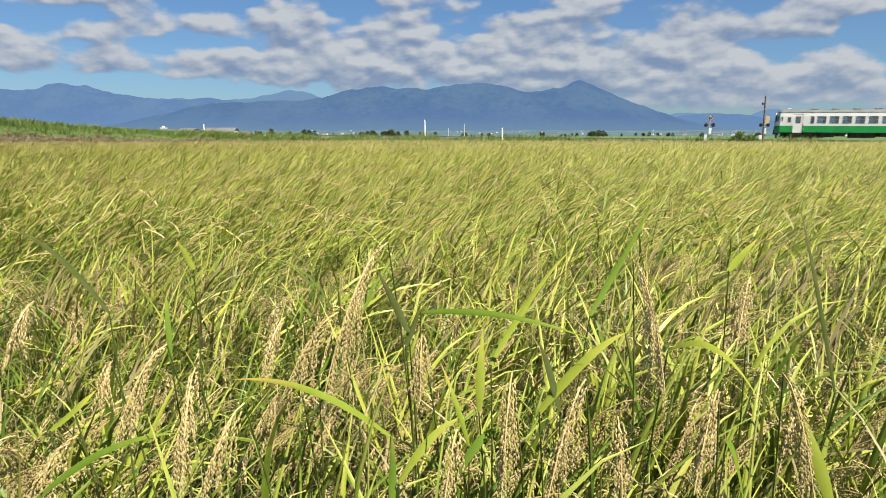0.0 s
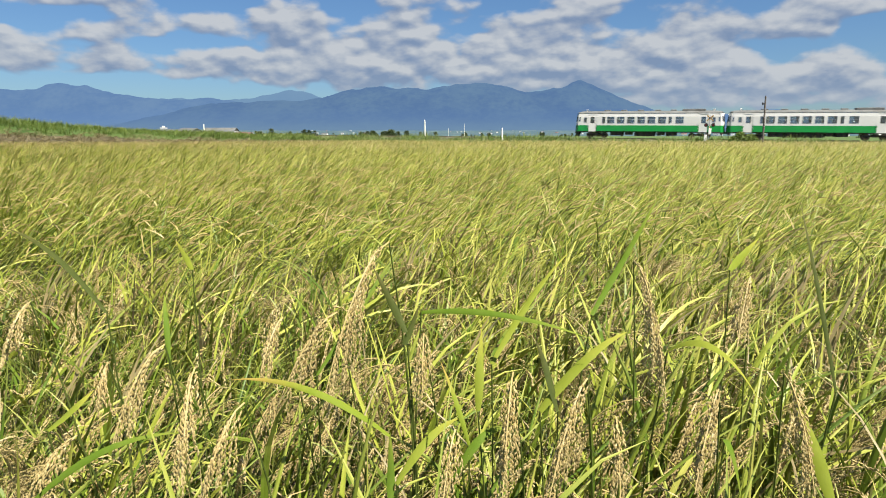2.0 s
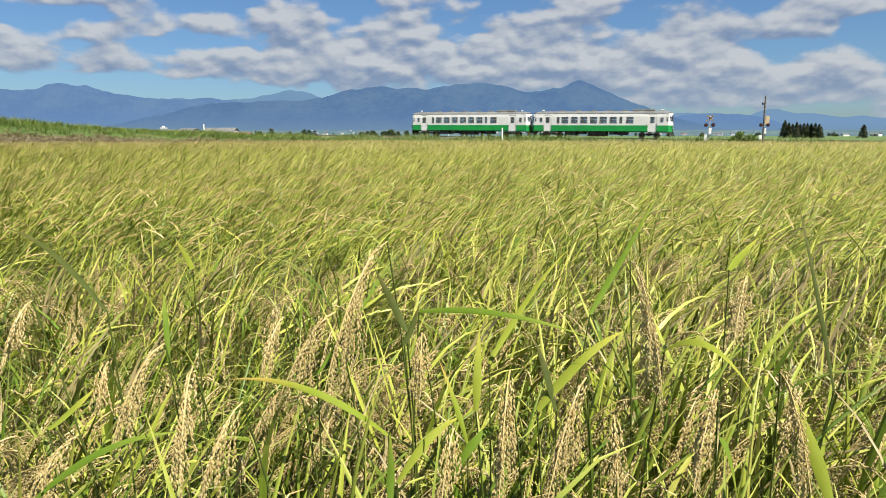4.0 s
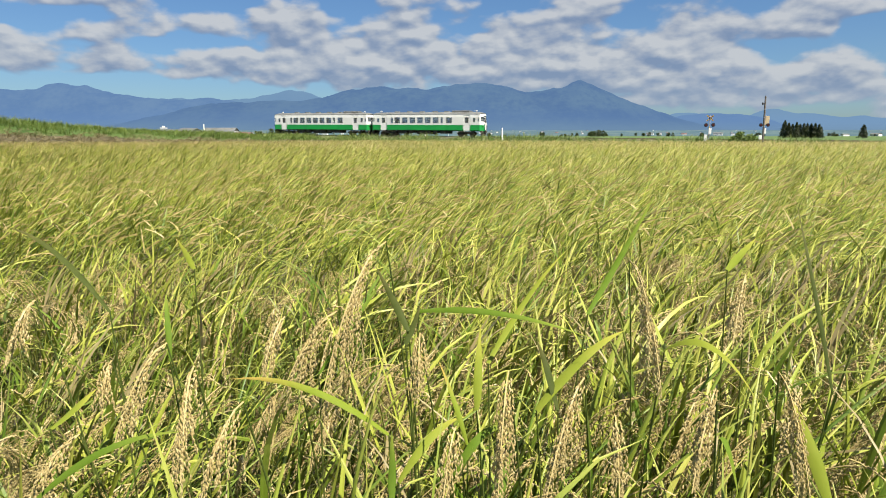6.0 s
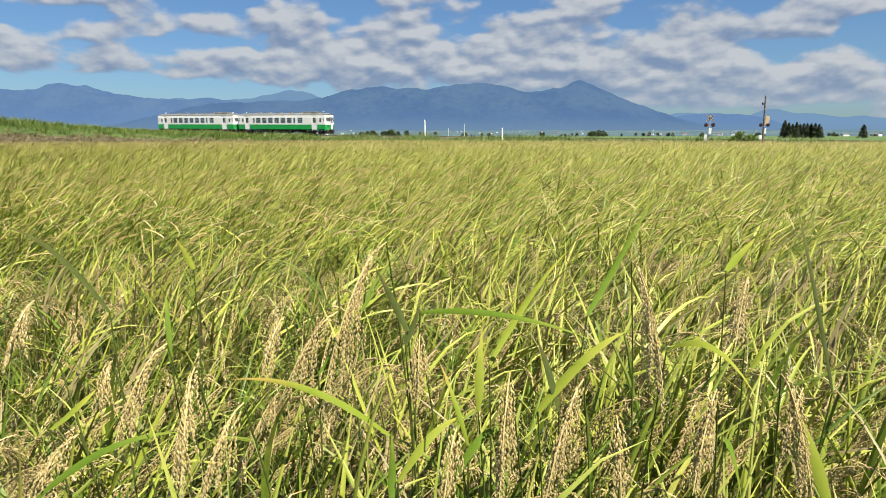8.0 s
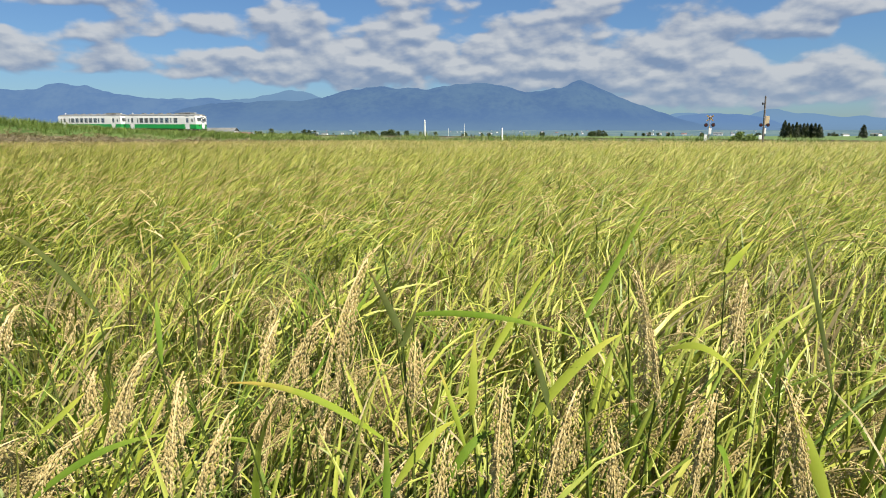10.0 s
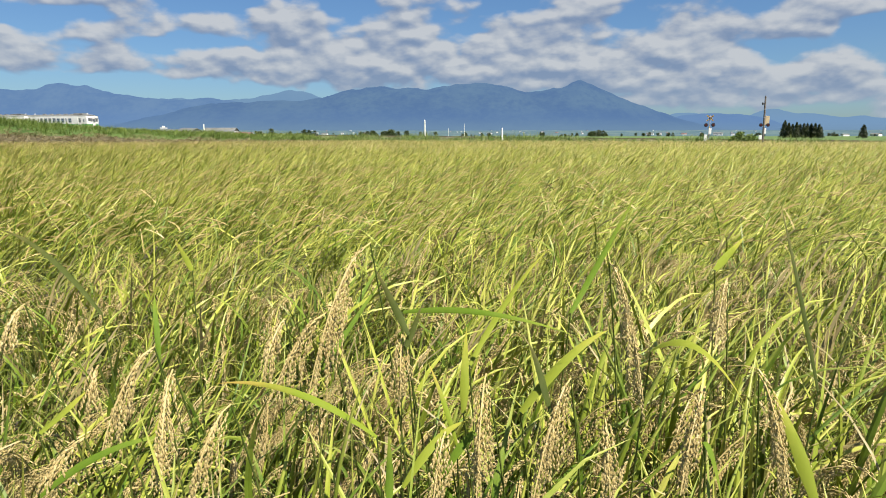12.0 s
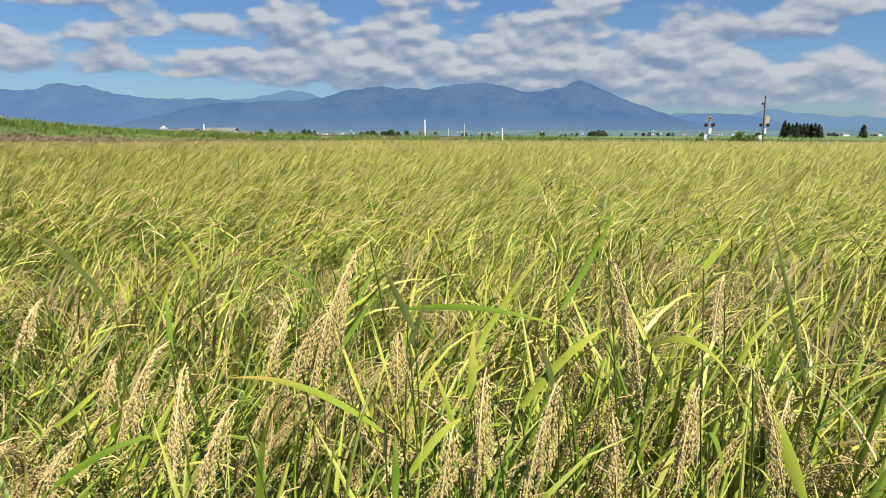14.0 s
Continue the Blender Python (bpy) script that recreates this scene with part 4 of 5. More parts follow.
def build_railcar():
    car = empty("railcar", "white and green diesel railcar coupled to another, worn paint", "train", "coupled railcars")
    end0, end1 = nose(SIDE), CAR - nose(SIDE)
    holes_all = SIDE_WINDOWS + DOOR_WINDOWS
    for sgn in (-1, 1):
        def side(a, z, d, sgn=sgn):
            lean = max(0.0, z - 3.1) * 0.10
            return Vector((a, sgn * (SIDE - lean - d), z))

        gaps = [(d0, d1, FLOOR - 0.1, GUTTER + 0.1) for d0, d1 in DOORS]
        upper = [h for h in SIDE_WINDOWS] + gaps
        part("side_wall", plate([end0, end1], [BELT, GUTTER], upper, side, 0.06), WHITE, car, "white enamelled upper side wall")
        part("side_band", plate([end0, end1], [FLOOR, BELT], gaps, side, 0.06), GREEN, car, "glossy green lower side band")
        for (d0, d1), dw in zip(DOORS, DOOR_WINDOWS):
            door = part("door", plate([d0 + 0.008, d1 - 0.008], [FLOOR - 0.06, GUTTER - 0.18], [dw], lambda a, z, d, side=side: side(a, z, d + 0.035), 0.04), WHITE, car, "white folding entrance door")
            dw_ob = part("window_seal", plate([dw[0], dw[1]], [dw[2], dw[3]], [(dw[0] + 0.03, dw[1] - 0.03, dw[2] + 0.03, dw[3] - 0.03)], lambda a, z, d, side=side: side(a, z, d + 0.025), 0.05), BLACK, door)
            part("pane", plate([dw[0] + 0.03, dw[1] - 0.03], [dw[2] + 0.03, dw[3] - 0.03], [], lambda a, z, d, side=side: side(a, z, d + 0.05), 0.008), GLASS, door, "dark door glass")
            part("door_header", plate([d0, d1], [GUTTER - 0.18, GUTTER], [], side, 0.06), WHITE, car)
            bm = B()
            y0, y1 = sorted((sgn * (SIDE - 0.25), sgn * (SIDE + 0.05)))
            box(bm, d0 + 0.05, d1 - 0.05, y0, y1, FLOOR - 0.34, FLOOR - 0.29)
            part("door_step", bm, DARK_IRON, car)
        for h in SIDE_WINDOWS:
            window_part(car, h, side)
        # gutter
        bm = B()
        y0, y1 = sorted((sgn * (SIDE - 0.07), sgn * (SIDE - 0.02)))
        box(bm, end0, end1, y0, y1, GUTTER, GUTTER + 0.03)
        part("gutter", bm, ROOF_GREY, car)
        # handrails beside the doors
        for d0, d1 in DOORS:
            bm = B()
            y = sgn * (SIDE + 0.03)
            rod(bm, (d0 - 0.10, y, 1.25), (d0 - 0.10, y, 2.15), 0.014, sides=6)
            rod(bm, (d1 + 0.10, y, 1.25), (d1 + 0.10, y, 2.15), 0.014, sides=6)
            part("handrail", bm, ALU, car)
    # ends
    ys = [-SIDE + 2 * SIDE * i / 16 for i in range(17)]
    for end in (0, 1):
        def face(a, z, d, end=end):
            rake = 0.16 * max(0.0, z - 2.15)
            x = nose(a) + rake + d
            return Vector((x if end == 0 else CAR - x, a * (1 - d * 0.02), z))

        part("end_wall", plate(ys, [BELT, 2.2, GUTTER], FRONT_WINDOWS, face, 0.05), WHITE, car, "white rounded cab end")
        part("end_band", plate(ys, [FLOOR - 0.08, BELT], [(-0.27, 0.27, FLOOR + 0.05, BELT + 0.1)], face, 0.05), GREEN, car, "green band round the cab end")
        gate = part("gangway_door", plate([-0.36, 0.36], [FLOOR + 0.05, 3.2], [FRONT_WINDOWS[1]], lambda a, z, d, face=face: face(a, z, d - 0.05), 0.05), WHITE, car, "white gangway door")
        bm = plate([-0.42, 0.42], [FLOOR, 3.27], [(-0.36, 0.36, FLOOR + 0.05, 3.2)], lambda a, z, d, face=face: face(a, z, d - 0.10), 0.10)
        part("gangway_frame", bm, BLACK, car)
        for h in FRONT_WINDOWS:
            w = 0.05
            fr = part("windscreen_frame", plate([h[0], h[1]], [h[2], h[3]], [(h[0] + w, h[1] - w, h[2] + w, h[3] - w)], lambda a, z, d, face=face: face(a, z, d - 0.06 if abs(h[0]) < 0.3 else d - 0.012), 0.04), BLACK, car)
            part("pane", plate([h[0] + w, h[1] - w], [h[2] + w, h[3] - w], [], lambda a, z, d, face=face: face(a, z, d + 0.015), 0.008), GLASS, fr, "dark windscreen glass")
        for y in (-0.95, 0.95):
            bm = B()
            p = face(y, 1.62, -0.05)
            q = face(y, 1.62, 0.03)
            rod(bm, p, q, 0.11, sides=14)
            tail = part("tail_lamp", bm, RED_LENS, car, "red tail lamp")
            bm = B()
            r0, r1 = face(y * 0.42, 3.48, -0.10), face(y * 0.42, 3.48, 0.10)
            rod(bm, r0, r1, 0.13, sides=14)
            shell = part("headlight", bm, ALU, car, "round headlight over the windscreen")
            bm = B()
            rod(bm, face(y * 0.42, 3.48, -0.115), face(y * 0.42, 3.48, -0.10), 0.10, sides=14)
            part("lens", bm, LAMP, shell)
        # buffer beam, snow plough and coupler
        sx = 1 if end == 0 else -1
        bx = 0.0 if end == 0 else CAR
        bm = B()
        x0, x1 = sorted((bx + sx * 0.12, bx + sx * 0.5))
        box(bm, x0, x1, -1.15, 1.15, 0.62, 0.95, 0.03)
        part("buffer_beam", bm, DARK_IRON, car)
        bm = B()
        x0, x1 = sorted((bx + sx * 0.25, bx + sx * 0.33))
        box(bm, x0, x1, -1.2, 1.2, 0.16, 0.62, 0.01)
        part("snow_plough", bm, DARK_IRON, car)
        bm = B()
        x0, x1 = sorted((bx - sx * 0.20, bx + sx * 0.4))
        box(bm, x0, x1, -0.10, 0.10, 0.72, 0.98, 0.03)
        part("coupler", bm, DARK_IRON, car)
    # roof: an arch with rounded ends
    bm = B()
    rows = []
    stations = [0.02, 0.15, 0.40, 0.8, 1.4, CAR - 1.4, CAR - 0.8, CAR - 0.40, CAR - 0.15, CAR - 0.02]
    for x in stations:
        e = min(x, CAR - x)
        drop = 0.30 * max(0.0, 1 - e / 1.3) ** 2
        row = []
        for i in range(15):
            c = -1 + 2 * i / 14
            y = c * (SIDE - 0.03)
            inset = nose(y) + 0.22
            xx = max(x, inset) if x < CAR / 2 else min(x, CAR - inset)
            z = GUTTER + 0.01 + (ROOF - GUTTER - drop) * (1 - abs(c) ** 2.4)
            row.append(bm.verts.new((xx, y, z)))
        rows.append(row)
    for a, b in zip(rows, rows[1:]):
        for i in range(14):
            bm.faces.new([a[i], b[i], b[i + 1], a[i + 1]])
    ends = [rows[0], rows[-1]]
    for row in ends:
        bm.faces.new(row)
    bmesh.ops.recalc_face_normals(bm, faces=bm.faces)
    for f in bm.faces:
        f.smooth = len(f.verts) == 4
    roof = part("roof", bm, ROOF_GREY, car, "grey weathered arched roof")
    for x in (4.6, 7.0, 9.4, 11.8, 14.0):
        bm = B()
        box(bm, x - 0.42, x + 0.42, -0.28, 0.28, ROOF - 0.04, ROOF + 0.17, 0.05)
        part("roof_vent", bm, ROOF_GREY, roof)
    bm = B()
    box(bm, 15.2, 18.3, -0.75, 0.75, ROOF - 0.12, ROOF + 0.22, 0.06)
    unit = part("cooling_unit", bm, ROOF_GREY, car, "grey louvred cooling unit")
    for i in range(9):
        bm = B()
        box(bm, 15.4 + i * 0.32, 15.52 + i * 0.32, -0.6, 0.6, ROOF + 0.21, ROOF + 0.25)
        part("slat", bm, ROOF_GREY, unit)
    for x in (1.55, CAR - 1.55):
        bm = B()
        rod(bm, (x, -0.35, ROOF - 0.03), (x, -0.35, ROOF + 0.16), 0.05)
        rod(bm, (x - 0.16, -0.35, ROOF + 0.16), (x + 0.22, -0.35, ROOF + 0.16), 0.035, 0.09)
        part("horn", bm, WHITE, roof)
    # inside: floor, lining and seats
    bm = B()
    box(bm, 0.6, CAR - 0.6, -1.38, 1.38, FLOOR + 0.05, FLOOR + 0.2)
    part("floor_plate", bm, DARK_IRON, car)
    bm = B()
    box(bm, 0.7, CAR - 0.7, -1.30, 1.30, GUTTER - 0.22, GUTTER - 0.16)
    part("ceiling_lining", bm, INSIDE, car)
    for x in (1.95, 18.85):
        bm = B()
        box(bm, x - 0.03, x + 0.03, -1.36, 1.36, FLOOR + 0.2, GUTTER - 0.22)
        part("bulkhead", bm, INSIDE, car)
    bm = B()
    box(bm, -0.28, 0.28, -0.5, 0.5, 0.36, 0.50, 0.05)
    box(bm, -0.06, 0.06, -0.5, 0.5, 0.44, 1.10, 0.04)
    box(bm, -0.25, 0.25, -0.45, 0.45, 0.0, 0.36)
    me = bpy.data.meshes.new("seat")
    bm.to_mesh(me)
    bm.free()
    me.materials.append(SEAT)
    for i in range(8):
        for y in (-0.83, 0.83):
            s = part_mesh("seat", me, car, "blue cloth seat")
            s.matrix_basis = pose(5.0 + i * 1.45, y, FLOOR + 0.2)
    # underfloor: engine, tanks, boxes
    for x0, x1, y, z in ((5.3, 7.0, 1.15, 0.38), (7.4, 8.3, 1.2, 0.5), (8.8, 11.6, 1.0, 0.32), (12.0, 12.9, 1.2, 0.48), (13.2, 14.6, 1.15, 0.42)):
        bm = B()
        box(bm, x0, x1, -y, y, z, FLOOR, 0.05)
        part("underfloor_box", bm, DARK_IRON, car)
    bm = B()
    box(bm, 0.5, CAR - 0.5, -1.25, 1.25, FLOOR - 0.14, FLOOR + 0.05)
    part("sole_bar", bm, DARK_IRON, car)
    for cx in (3.2, CAR - 3.2):
        bm = B()
        for y in (-0.98, 0.98):
            box(bm, cx - 1.45, cx + 1.45, y - 0.07, y + 0.07, 0.42, 0.66, 0.04)
            for ax in (-1.05, 1.05):
                box(bm, cx + ax - 0.17, cx + ax + 0.17, y - 0.11, y + 0.11, 0.28, 0.60, 0.04)
            rod(bm, (cx, y, 0.40), (cx, y, 0.80), 0.16, sides=12)
        box(bm, cx - 0.3, cx + 0.3, -1.0, 1.0, 0.5, 0.78, 0.04)
        bogie = part("bogie", bm, DARK_IRON, car, "black bogie frame")
        for ax in (-1.05, 1.05):
            bm = B()
            rod(bm, (0, -0.75, 0), (0, 0.75, 0), 0.07, sides=10)
            for y in (-0.53, 0.53):
                rod(bm, (0, y - 0.065, 0), (0, y + 0.065, 0), 0.43, sides=28)
                rod(bm, (0, y * 1.0 - 0.10, 0), (0, y * 1.0 + 0.10, 0), 0.15, sides=12)
                for q in range(3):
                    c, s = math.cos(q * 2.094), math.sin(q * 2.094)
                    rod(bm, (0.27 * c, y * 1.10 - 0.02, 0.27 * s), (0.27 * c, y * 1.10 + 0.02, 0.27 * s), 0.05, sides=8)
            ws = part("wheelset", bm, STEEL, bogie, "steel wheels on an axle")
            ws.location = (cx + ax, 0, 0.43)
    return car


FIRST_CAR = build_railcar()
SECOND_CAR = copy_thing(FIRST_CAR, track_pose(21.3))
tagged(SECOND_CAR, "white and green diesel railcar at the tail of the train")


def travelled(t):
    return 13.3686 * t + 0.1138 * t * t

# ---- beside the line ----


def build_crossing_signal(name_label, s, off, panel, height):
    """A level-crossing warning post: mast, crossed boards, two red lamps in black hoods, control box."""
    sig = empty("crossing_signal", name_label, "signal", "level crossing signals")
    p = on_track(s, off)
    p.z = max(0.0, p.z - 0.55)
    face = math.degrees(math.atan2(-p.x, p.y)) * 0.6
    sig.matrix_basis = Matrix.Translation(p) @ pose(0, 0, 0, 0, 0, face)
    bm = B()
    rod(bm, (0, 0, -0.1), (0, 0, height), 0.065, sides=12)
    mast = part("mast", bm, DARK_IRON if panel else ALU, sig)
    for k in range(4):
        bm = B()
        rod(bm, (0, 0, 1.0 + k * 0.35), (0, 0, 1.17 + k * 0.35), 0.069, sides=12)
        part("band", bm, YELLOW, mast, "yellow warning band")
    if panel:
        bm = B()
        box(bm, -0.10, 0.62, 0.02, 0.10, height - 1.35, height - 0.02, 0.02)
        part("backboard", bm, BEIGE, sig, "faded beige board")
    for k in () if panel else (-1, 1):
        bm = B()
        box(bm, -0.55, 0.55, -0.11, -0.085, -0.075, 0.075, 0.006)
        bm.transform(Matrix.Translation((0, 0, height - 0.38)) @ Matrix.Rotation(radians(k * 40), 4, "Y"))
        board = part("crossed_board", bm, YELLOW, sig, "yellow and black crossed board")
        for q in (-0.40, -0.13, 0.13, 0.40):
            bm = B()
            box(bm, q - 0.06, q + 0.06, -0.118, -0.108, -0.074, 0.074)
            bm.transform(Matrix.Translation((0, 0, height - 0.38)) @ Matrix.Rotation(radians(k * 40), 4, "Y"))
            part("stripe", bm, BLACK, board)
    bm = B()
    box(bm, -0.60, 0.60, -0.05, 0.03, height - 1.33, height - 1.27)
    part("lamp_arm", bm, DARK_IRON, sig)
    for x in (-0.46, 0.46):
        bm = B()
        rod(bm, (x, -0.10, height - 1.30), (x, 0.06, height - 1.30), 0.20, sides=18)
        rod(bm, (x, -0.06, height - 1.30), (x, -0.02, height - 1.30), 0.26, sides=18)
        lamp = part("lamp_housing", bm, BLACK, sig, "black round lamp hood")
        bm = B()
        rod(bm, (x, -0.12, height - 1.30), (x, -0.10, height - 1.30), 0.14, sides=16)
        part("lens", bm, RED_LENS, lamp)
    bm = B()
    box(bm, -0.12, 0.24, -0.28, 0.02, height - 2.55, height - 1.75, 0.02)
    part("control_box", bm, PLASTER, sig, "white metal control box")
    bm = B()
    box(bm, -0.60, -0.22, -0.18, 0.16, 0.0, 1.15, 0.02)
    part("relay_cabinet", bm, PLASTER, sig, "pale grey relay cabinet")
    bm = B()
    box(bm, -0.3, 0.3, -0.3, 0.3, -0.25, 0.10, 0.02)
    part("footing", bm, CONCRETE, sig)
    return sig


build_crossing_signal("level crossing signal with yellow crossed boards and red lamps", -8.1, -2.6, False, 3.75)
build_crossing_signal("level crossing signal with beige backboard across the line", -0.85, 6.3, True, 3.9)


def build_pole():
    pole = empty("signal_pole", "leaning weathered wire pole with a small loudspeaker", "pole")
    p = on_track(-1.45, -3.2)
    p.z = 0.05
    pole.matrix_basis = Matrix.Translation(p) @ pose(0, 0, 0, 0, -1.4, 0)
    bm = B()
    rod(bm, (0, 0, -0.3), (0, 0, 6.5), 0.13, 0.10, sides=12)
    shaft = part("shaft", bm, POLE_WOOD, pole)
    bm = B()
    rod(bm, (-0.13, 0, 5.55), (-0.33, 0, 5.55), 0.07, 0.18, sides=12)
    part("loudspeaker", bm, DARK_IRON, pole)
    bm = B()
    rod(bm, (0, 0, 6.5), (0, 0, 6.58), 0.12, 0.02, sides=12)
    part("cap", bm, DARK_IRON, pole)
    for z in (2.6, 3.7, 4.8):
        bm = B()
        rod(bm, (0, 0, z), (0, 0, z + 0.05), 0.135, sides=12)
        part("strap", bm, ALU, shaft)


def build_white_post(label, x, y, height, radius, base=0.0):
    post = empty("white_post", label, "post", "white posts")
    post.matrix_basis = pose(x, y, base)
    bm = B()
    rod(bm, (0, 0, -0.3), (0, 0, height), radius, radius * 0.85, sides=12)
    shaft = part("shaft", bm, PLASTER, post)
    bm = B()
    rod(bm, (0, 0, height), (0, 0, height + radius * 0.8), radius * 0.9, radius * 0.2, sides=12)
    part("cap", bm, PLASTER, post)
    bm = B()
    rod(bm, (0, 0, -0.2), (0, 0, 0.25), radius * 1.8, sides=12)
    part("foot", bm, CONCRETE, post)


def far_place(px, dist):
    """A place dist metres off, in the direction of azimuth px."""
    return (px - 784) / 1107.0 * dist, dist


build_pole()
p = on_track(-37.4, -4.0)
build_white_post("white wooden marker post beside the railway", p.x, p.y, 1.75, 0.13, 0.75)
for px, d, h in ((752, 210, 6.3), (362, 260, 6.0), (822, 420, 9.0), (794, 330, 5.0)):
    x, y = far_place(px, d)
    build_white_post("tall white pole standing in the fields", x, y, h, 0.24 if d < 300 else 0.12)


# ---- trees, shrubs and the village ----


def leaf_cloud(rng, centres, sizes, per, leaf):
    """Many small tilted leaf tufts round branch ends."""
    n = len(centres) * per
    i = np.repeat(np.arange(len(centres)), per)
    d = rng.normal(0, 1, (n, 3))
    d /= np.linalg.norm(d, axis=1)[:, None]
    p = centres[i] + d * (sizes[i] * rng.uniform(0.25, 1.0, n) ** 0.5)[:, None] * np.array([1, 1, 0.75])
    a = rng.normal(0, 1, (n, 3))
    a /= np.linalg.norm(a, axis=1)[:, None]
    b = np.cross(a, rng.normal(0, 1, (n, 3)))
    b /= np.linalg.norm(b, axis=1)[:, None]
    s = leaf * rng.uniform(0.6, 1.4, n)[:, None]
    v = np.stack([p - a * s, p + b * s * 0.6, p + a * s, p - b * s * 0.6], 1).reshape(-1, 3)
    q = np.arange(n * 4).reshape(n, 4)
    return v, q, np.tile([0.0, 0.4, 1.0, 0.4], n)


def build_cedar(seed, label, height, half):
    rng = np.random.default_rng(seed)
    tree = empty("cedar_tree", label, "tree", "cedar windbreak")
    bm = B()
    rod(bm, (0, 0, -0.3), (0.05, 0, height * 0.93), height * 0.022, 0.03, sides=9)
    ends, sizes = [], []
    for i in range(46):
        f = (i + rng.uniform(0, 1)) / 46
        z = height * (0.10 + 0.88 * f)
        reach = half * (1 - f) ** 0.75 * rng.uniform(0.65, 1.15) + 0.12
        az = i * 2.4 + rng.normal(0, 0.3)
        tip = Vector((math.cos(az) * reach, math.sin(az) * reach, z - reach * 0.1))
        if i % 2 == 0:
            rod(bm, (0.03, 0, z), tip, 0.05, 0.015, sides=5)
        for g in (0.55, 1.0):
            ends.append(Vector((0, 0, z)).lerp(tip, g))
            sizes.append(0.25 + 0.32 * reach)
    part("trunk", bm, BARK, tree)
    v, q, a = leaf_cloud(rng, np.array(ends), np.array(sizes), 42, height * 0.024)
    part_mesh("crown", mesh_from("crown", v, [q], [CEDAR_LEAF], None, a), tree, "dark green needled crown")
    return tree


def build_broadleaf(seed, name, label, height, half, low, per=60, leaf=0.035, mat=TREE_LEAF):
    rng = np.random.default_rng(seed)
    tree = empty(name, label, "tree" if low > 0.2 else "shrub", "trees on the plain" if low > 0.2 else "shrubs by the line")
    bm = B()
    rod(bm, (0, 0, -0.2), (0, 0, height * 0.55), height * 0.035, height * 0.02, sides=8)
    ends, sizes = [], []
    for i in range(18):
        az = i * 2.4 + rng.normal(0, 0.4)
        f = rng.uniform(low, 0.95)
        r = half * rng.uniform(0.25, 0.85) * math.sin(math.pi * min(1, 0.2 + f * 0.8)) ** 0.5
        tip = Vector((math.cos(az) * r, math.sin(az) * r, height * f * 0.9))
        rod(bm, (0, 0, height * f * 0.45), tip, height * 0.012, 0.01, sides=5)
        ends.append(tip)
        sizes.append(half * rng.uniform(0.25, 0.5))
    part("trunk", bm, BARK, tree)
    v, q, a = leaf_cloud(rng, np.array(ends), np.array(sizes), per, height * leaf)
    part_mesh("crown", mesh_from("crown", v, [q], [mat], None, a), tree, "uneven leafy crown")
    return tree


def build_trees():
    rng = np.random.default_rng(31)
    cedars = [build_cedar(40 + i, "tall dark green cedar in a windbreak row", 9.5, 2.1) for i in range(3)]
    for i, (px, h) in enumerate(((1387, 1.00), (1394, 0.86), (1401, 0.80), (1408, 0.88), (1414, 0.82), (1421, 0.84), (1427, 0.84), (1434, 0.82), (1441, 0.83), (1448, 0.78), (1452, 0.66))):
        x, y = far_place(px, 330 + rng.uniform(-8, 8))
        m = pose(x, y, -0.1, 0, 0, rng.uniform(0, 360))
        ob = cedars[i] if i < 3 else copy_thing(cedars[i % 3], m)
        ob.matrix_basis = m
        ob.scale = (h, h, h)
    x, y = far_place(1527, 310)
    ob = copy_thing(cedars[0], pose(x, y, -0.1, 0, 0, 40))
    ob.scale = (1.0, 1.0, 0.72)
    tagged(ob, "single dark conifer standing alone on the plain", "tree", "trees on the plain")
    # shrubs beside the crossing
    for i, (s, off, h) in enumerate(((-4.2, -3.0, 1.9), (-3.0, -3.6, 1.5), (-5.4, -2.8, 0.9), (-9.6, -2.4, 0.8))):
        p = on_track(s, off)
        sh = build_broadleaf(60 + i, "shrub", "low green shrub beside the level crossing", h, 0.55 + 0.35 * h, 0.12, 150, 0.05, GRASS)
        sh.matrix_basis = pose(p.x, p.y, max(0, p.z - 0.85), 0, 0, i * 70)
    models = [build_broadleaf(70 + i, "field_tree", "dark round-crowned tree among far fields", 8.0, 3.4, 0.25, 26, 0.06) for i in range(3)]
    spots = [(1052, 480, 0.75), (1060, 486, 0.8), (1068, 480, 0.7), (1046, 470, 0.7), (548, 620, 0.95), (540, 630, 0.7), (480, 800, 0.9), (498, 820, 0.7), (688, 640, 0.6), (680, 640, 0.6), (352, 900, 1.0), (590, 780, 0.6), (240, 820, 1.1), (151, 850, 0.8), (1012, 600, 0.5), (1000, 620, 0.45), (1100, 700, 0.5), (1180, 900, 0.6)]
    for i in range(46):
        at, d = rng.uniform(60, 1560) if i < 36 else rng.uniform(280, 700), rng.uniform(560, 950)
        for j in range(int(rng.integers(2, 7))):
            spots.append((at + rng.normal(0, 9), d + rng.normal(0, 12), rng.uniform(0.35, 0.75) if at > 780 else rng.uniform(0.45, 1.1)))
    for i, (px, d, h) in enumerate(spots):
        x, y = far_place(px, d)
        m = pose(x, y, -0.1, 0, 0, rng.uniform(0, 360))
        ob = models[i] if i < 3 else copy_thing(models[i % 3], m)
        ob.matrix_basis = m
        ob.scale = (h, h, h)


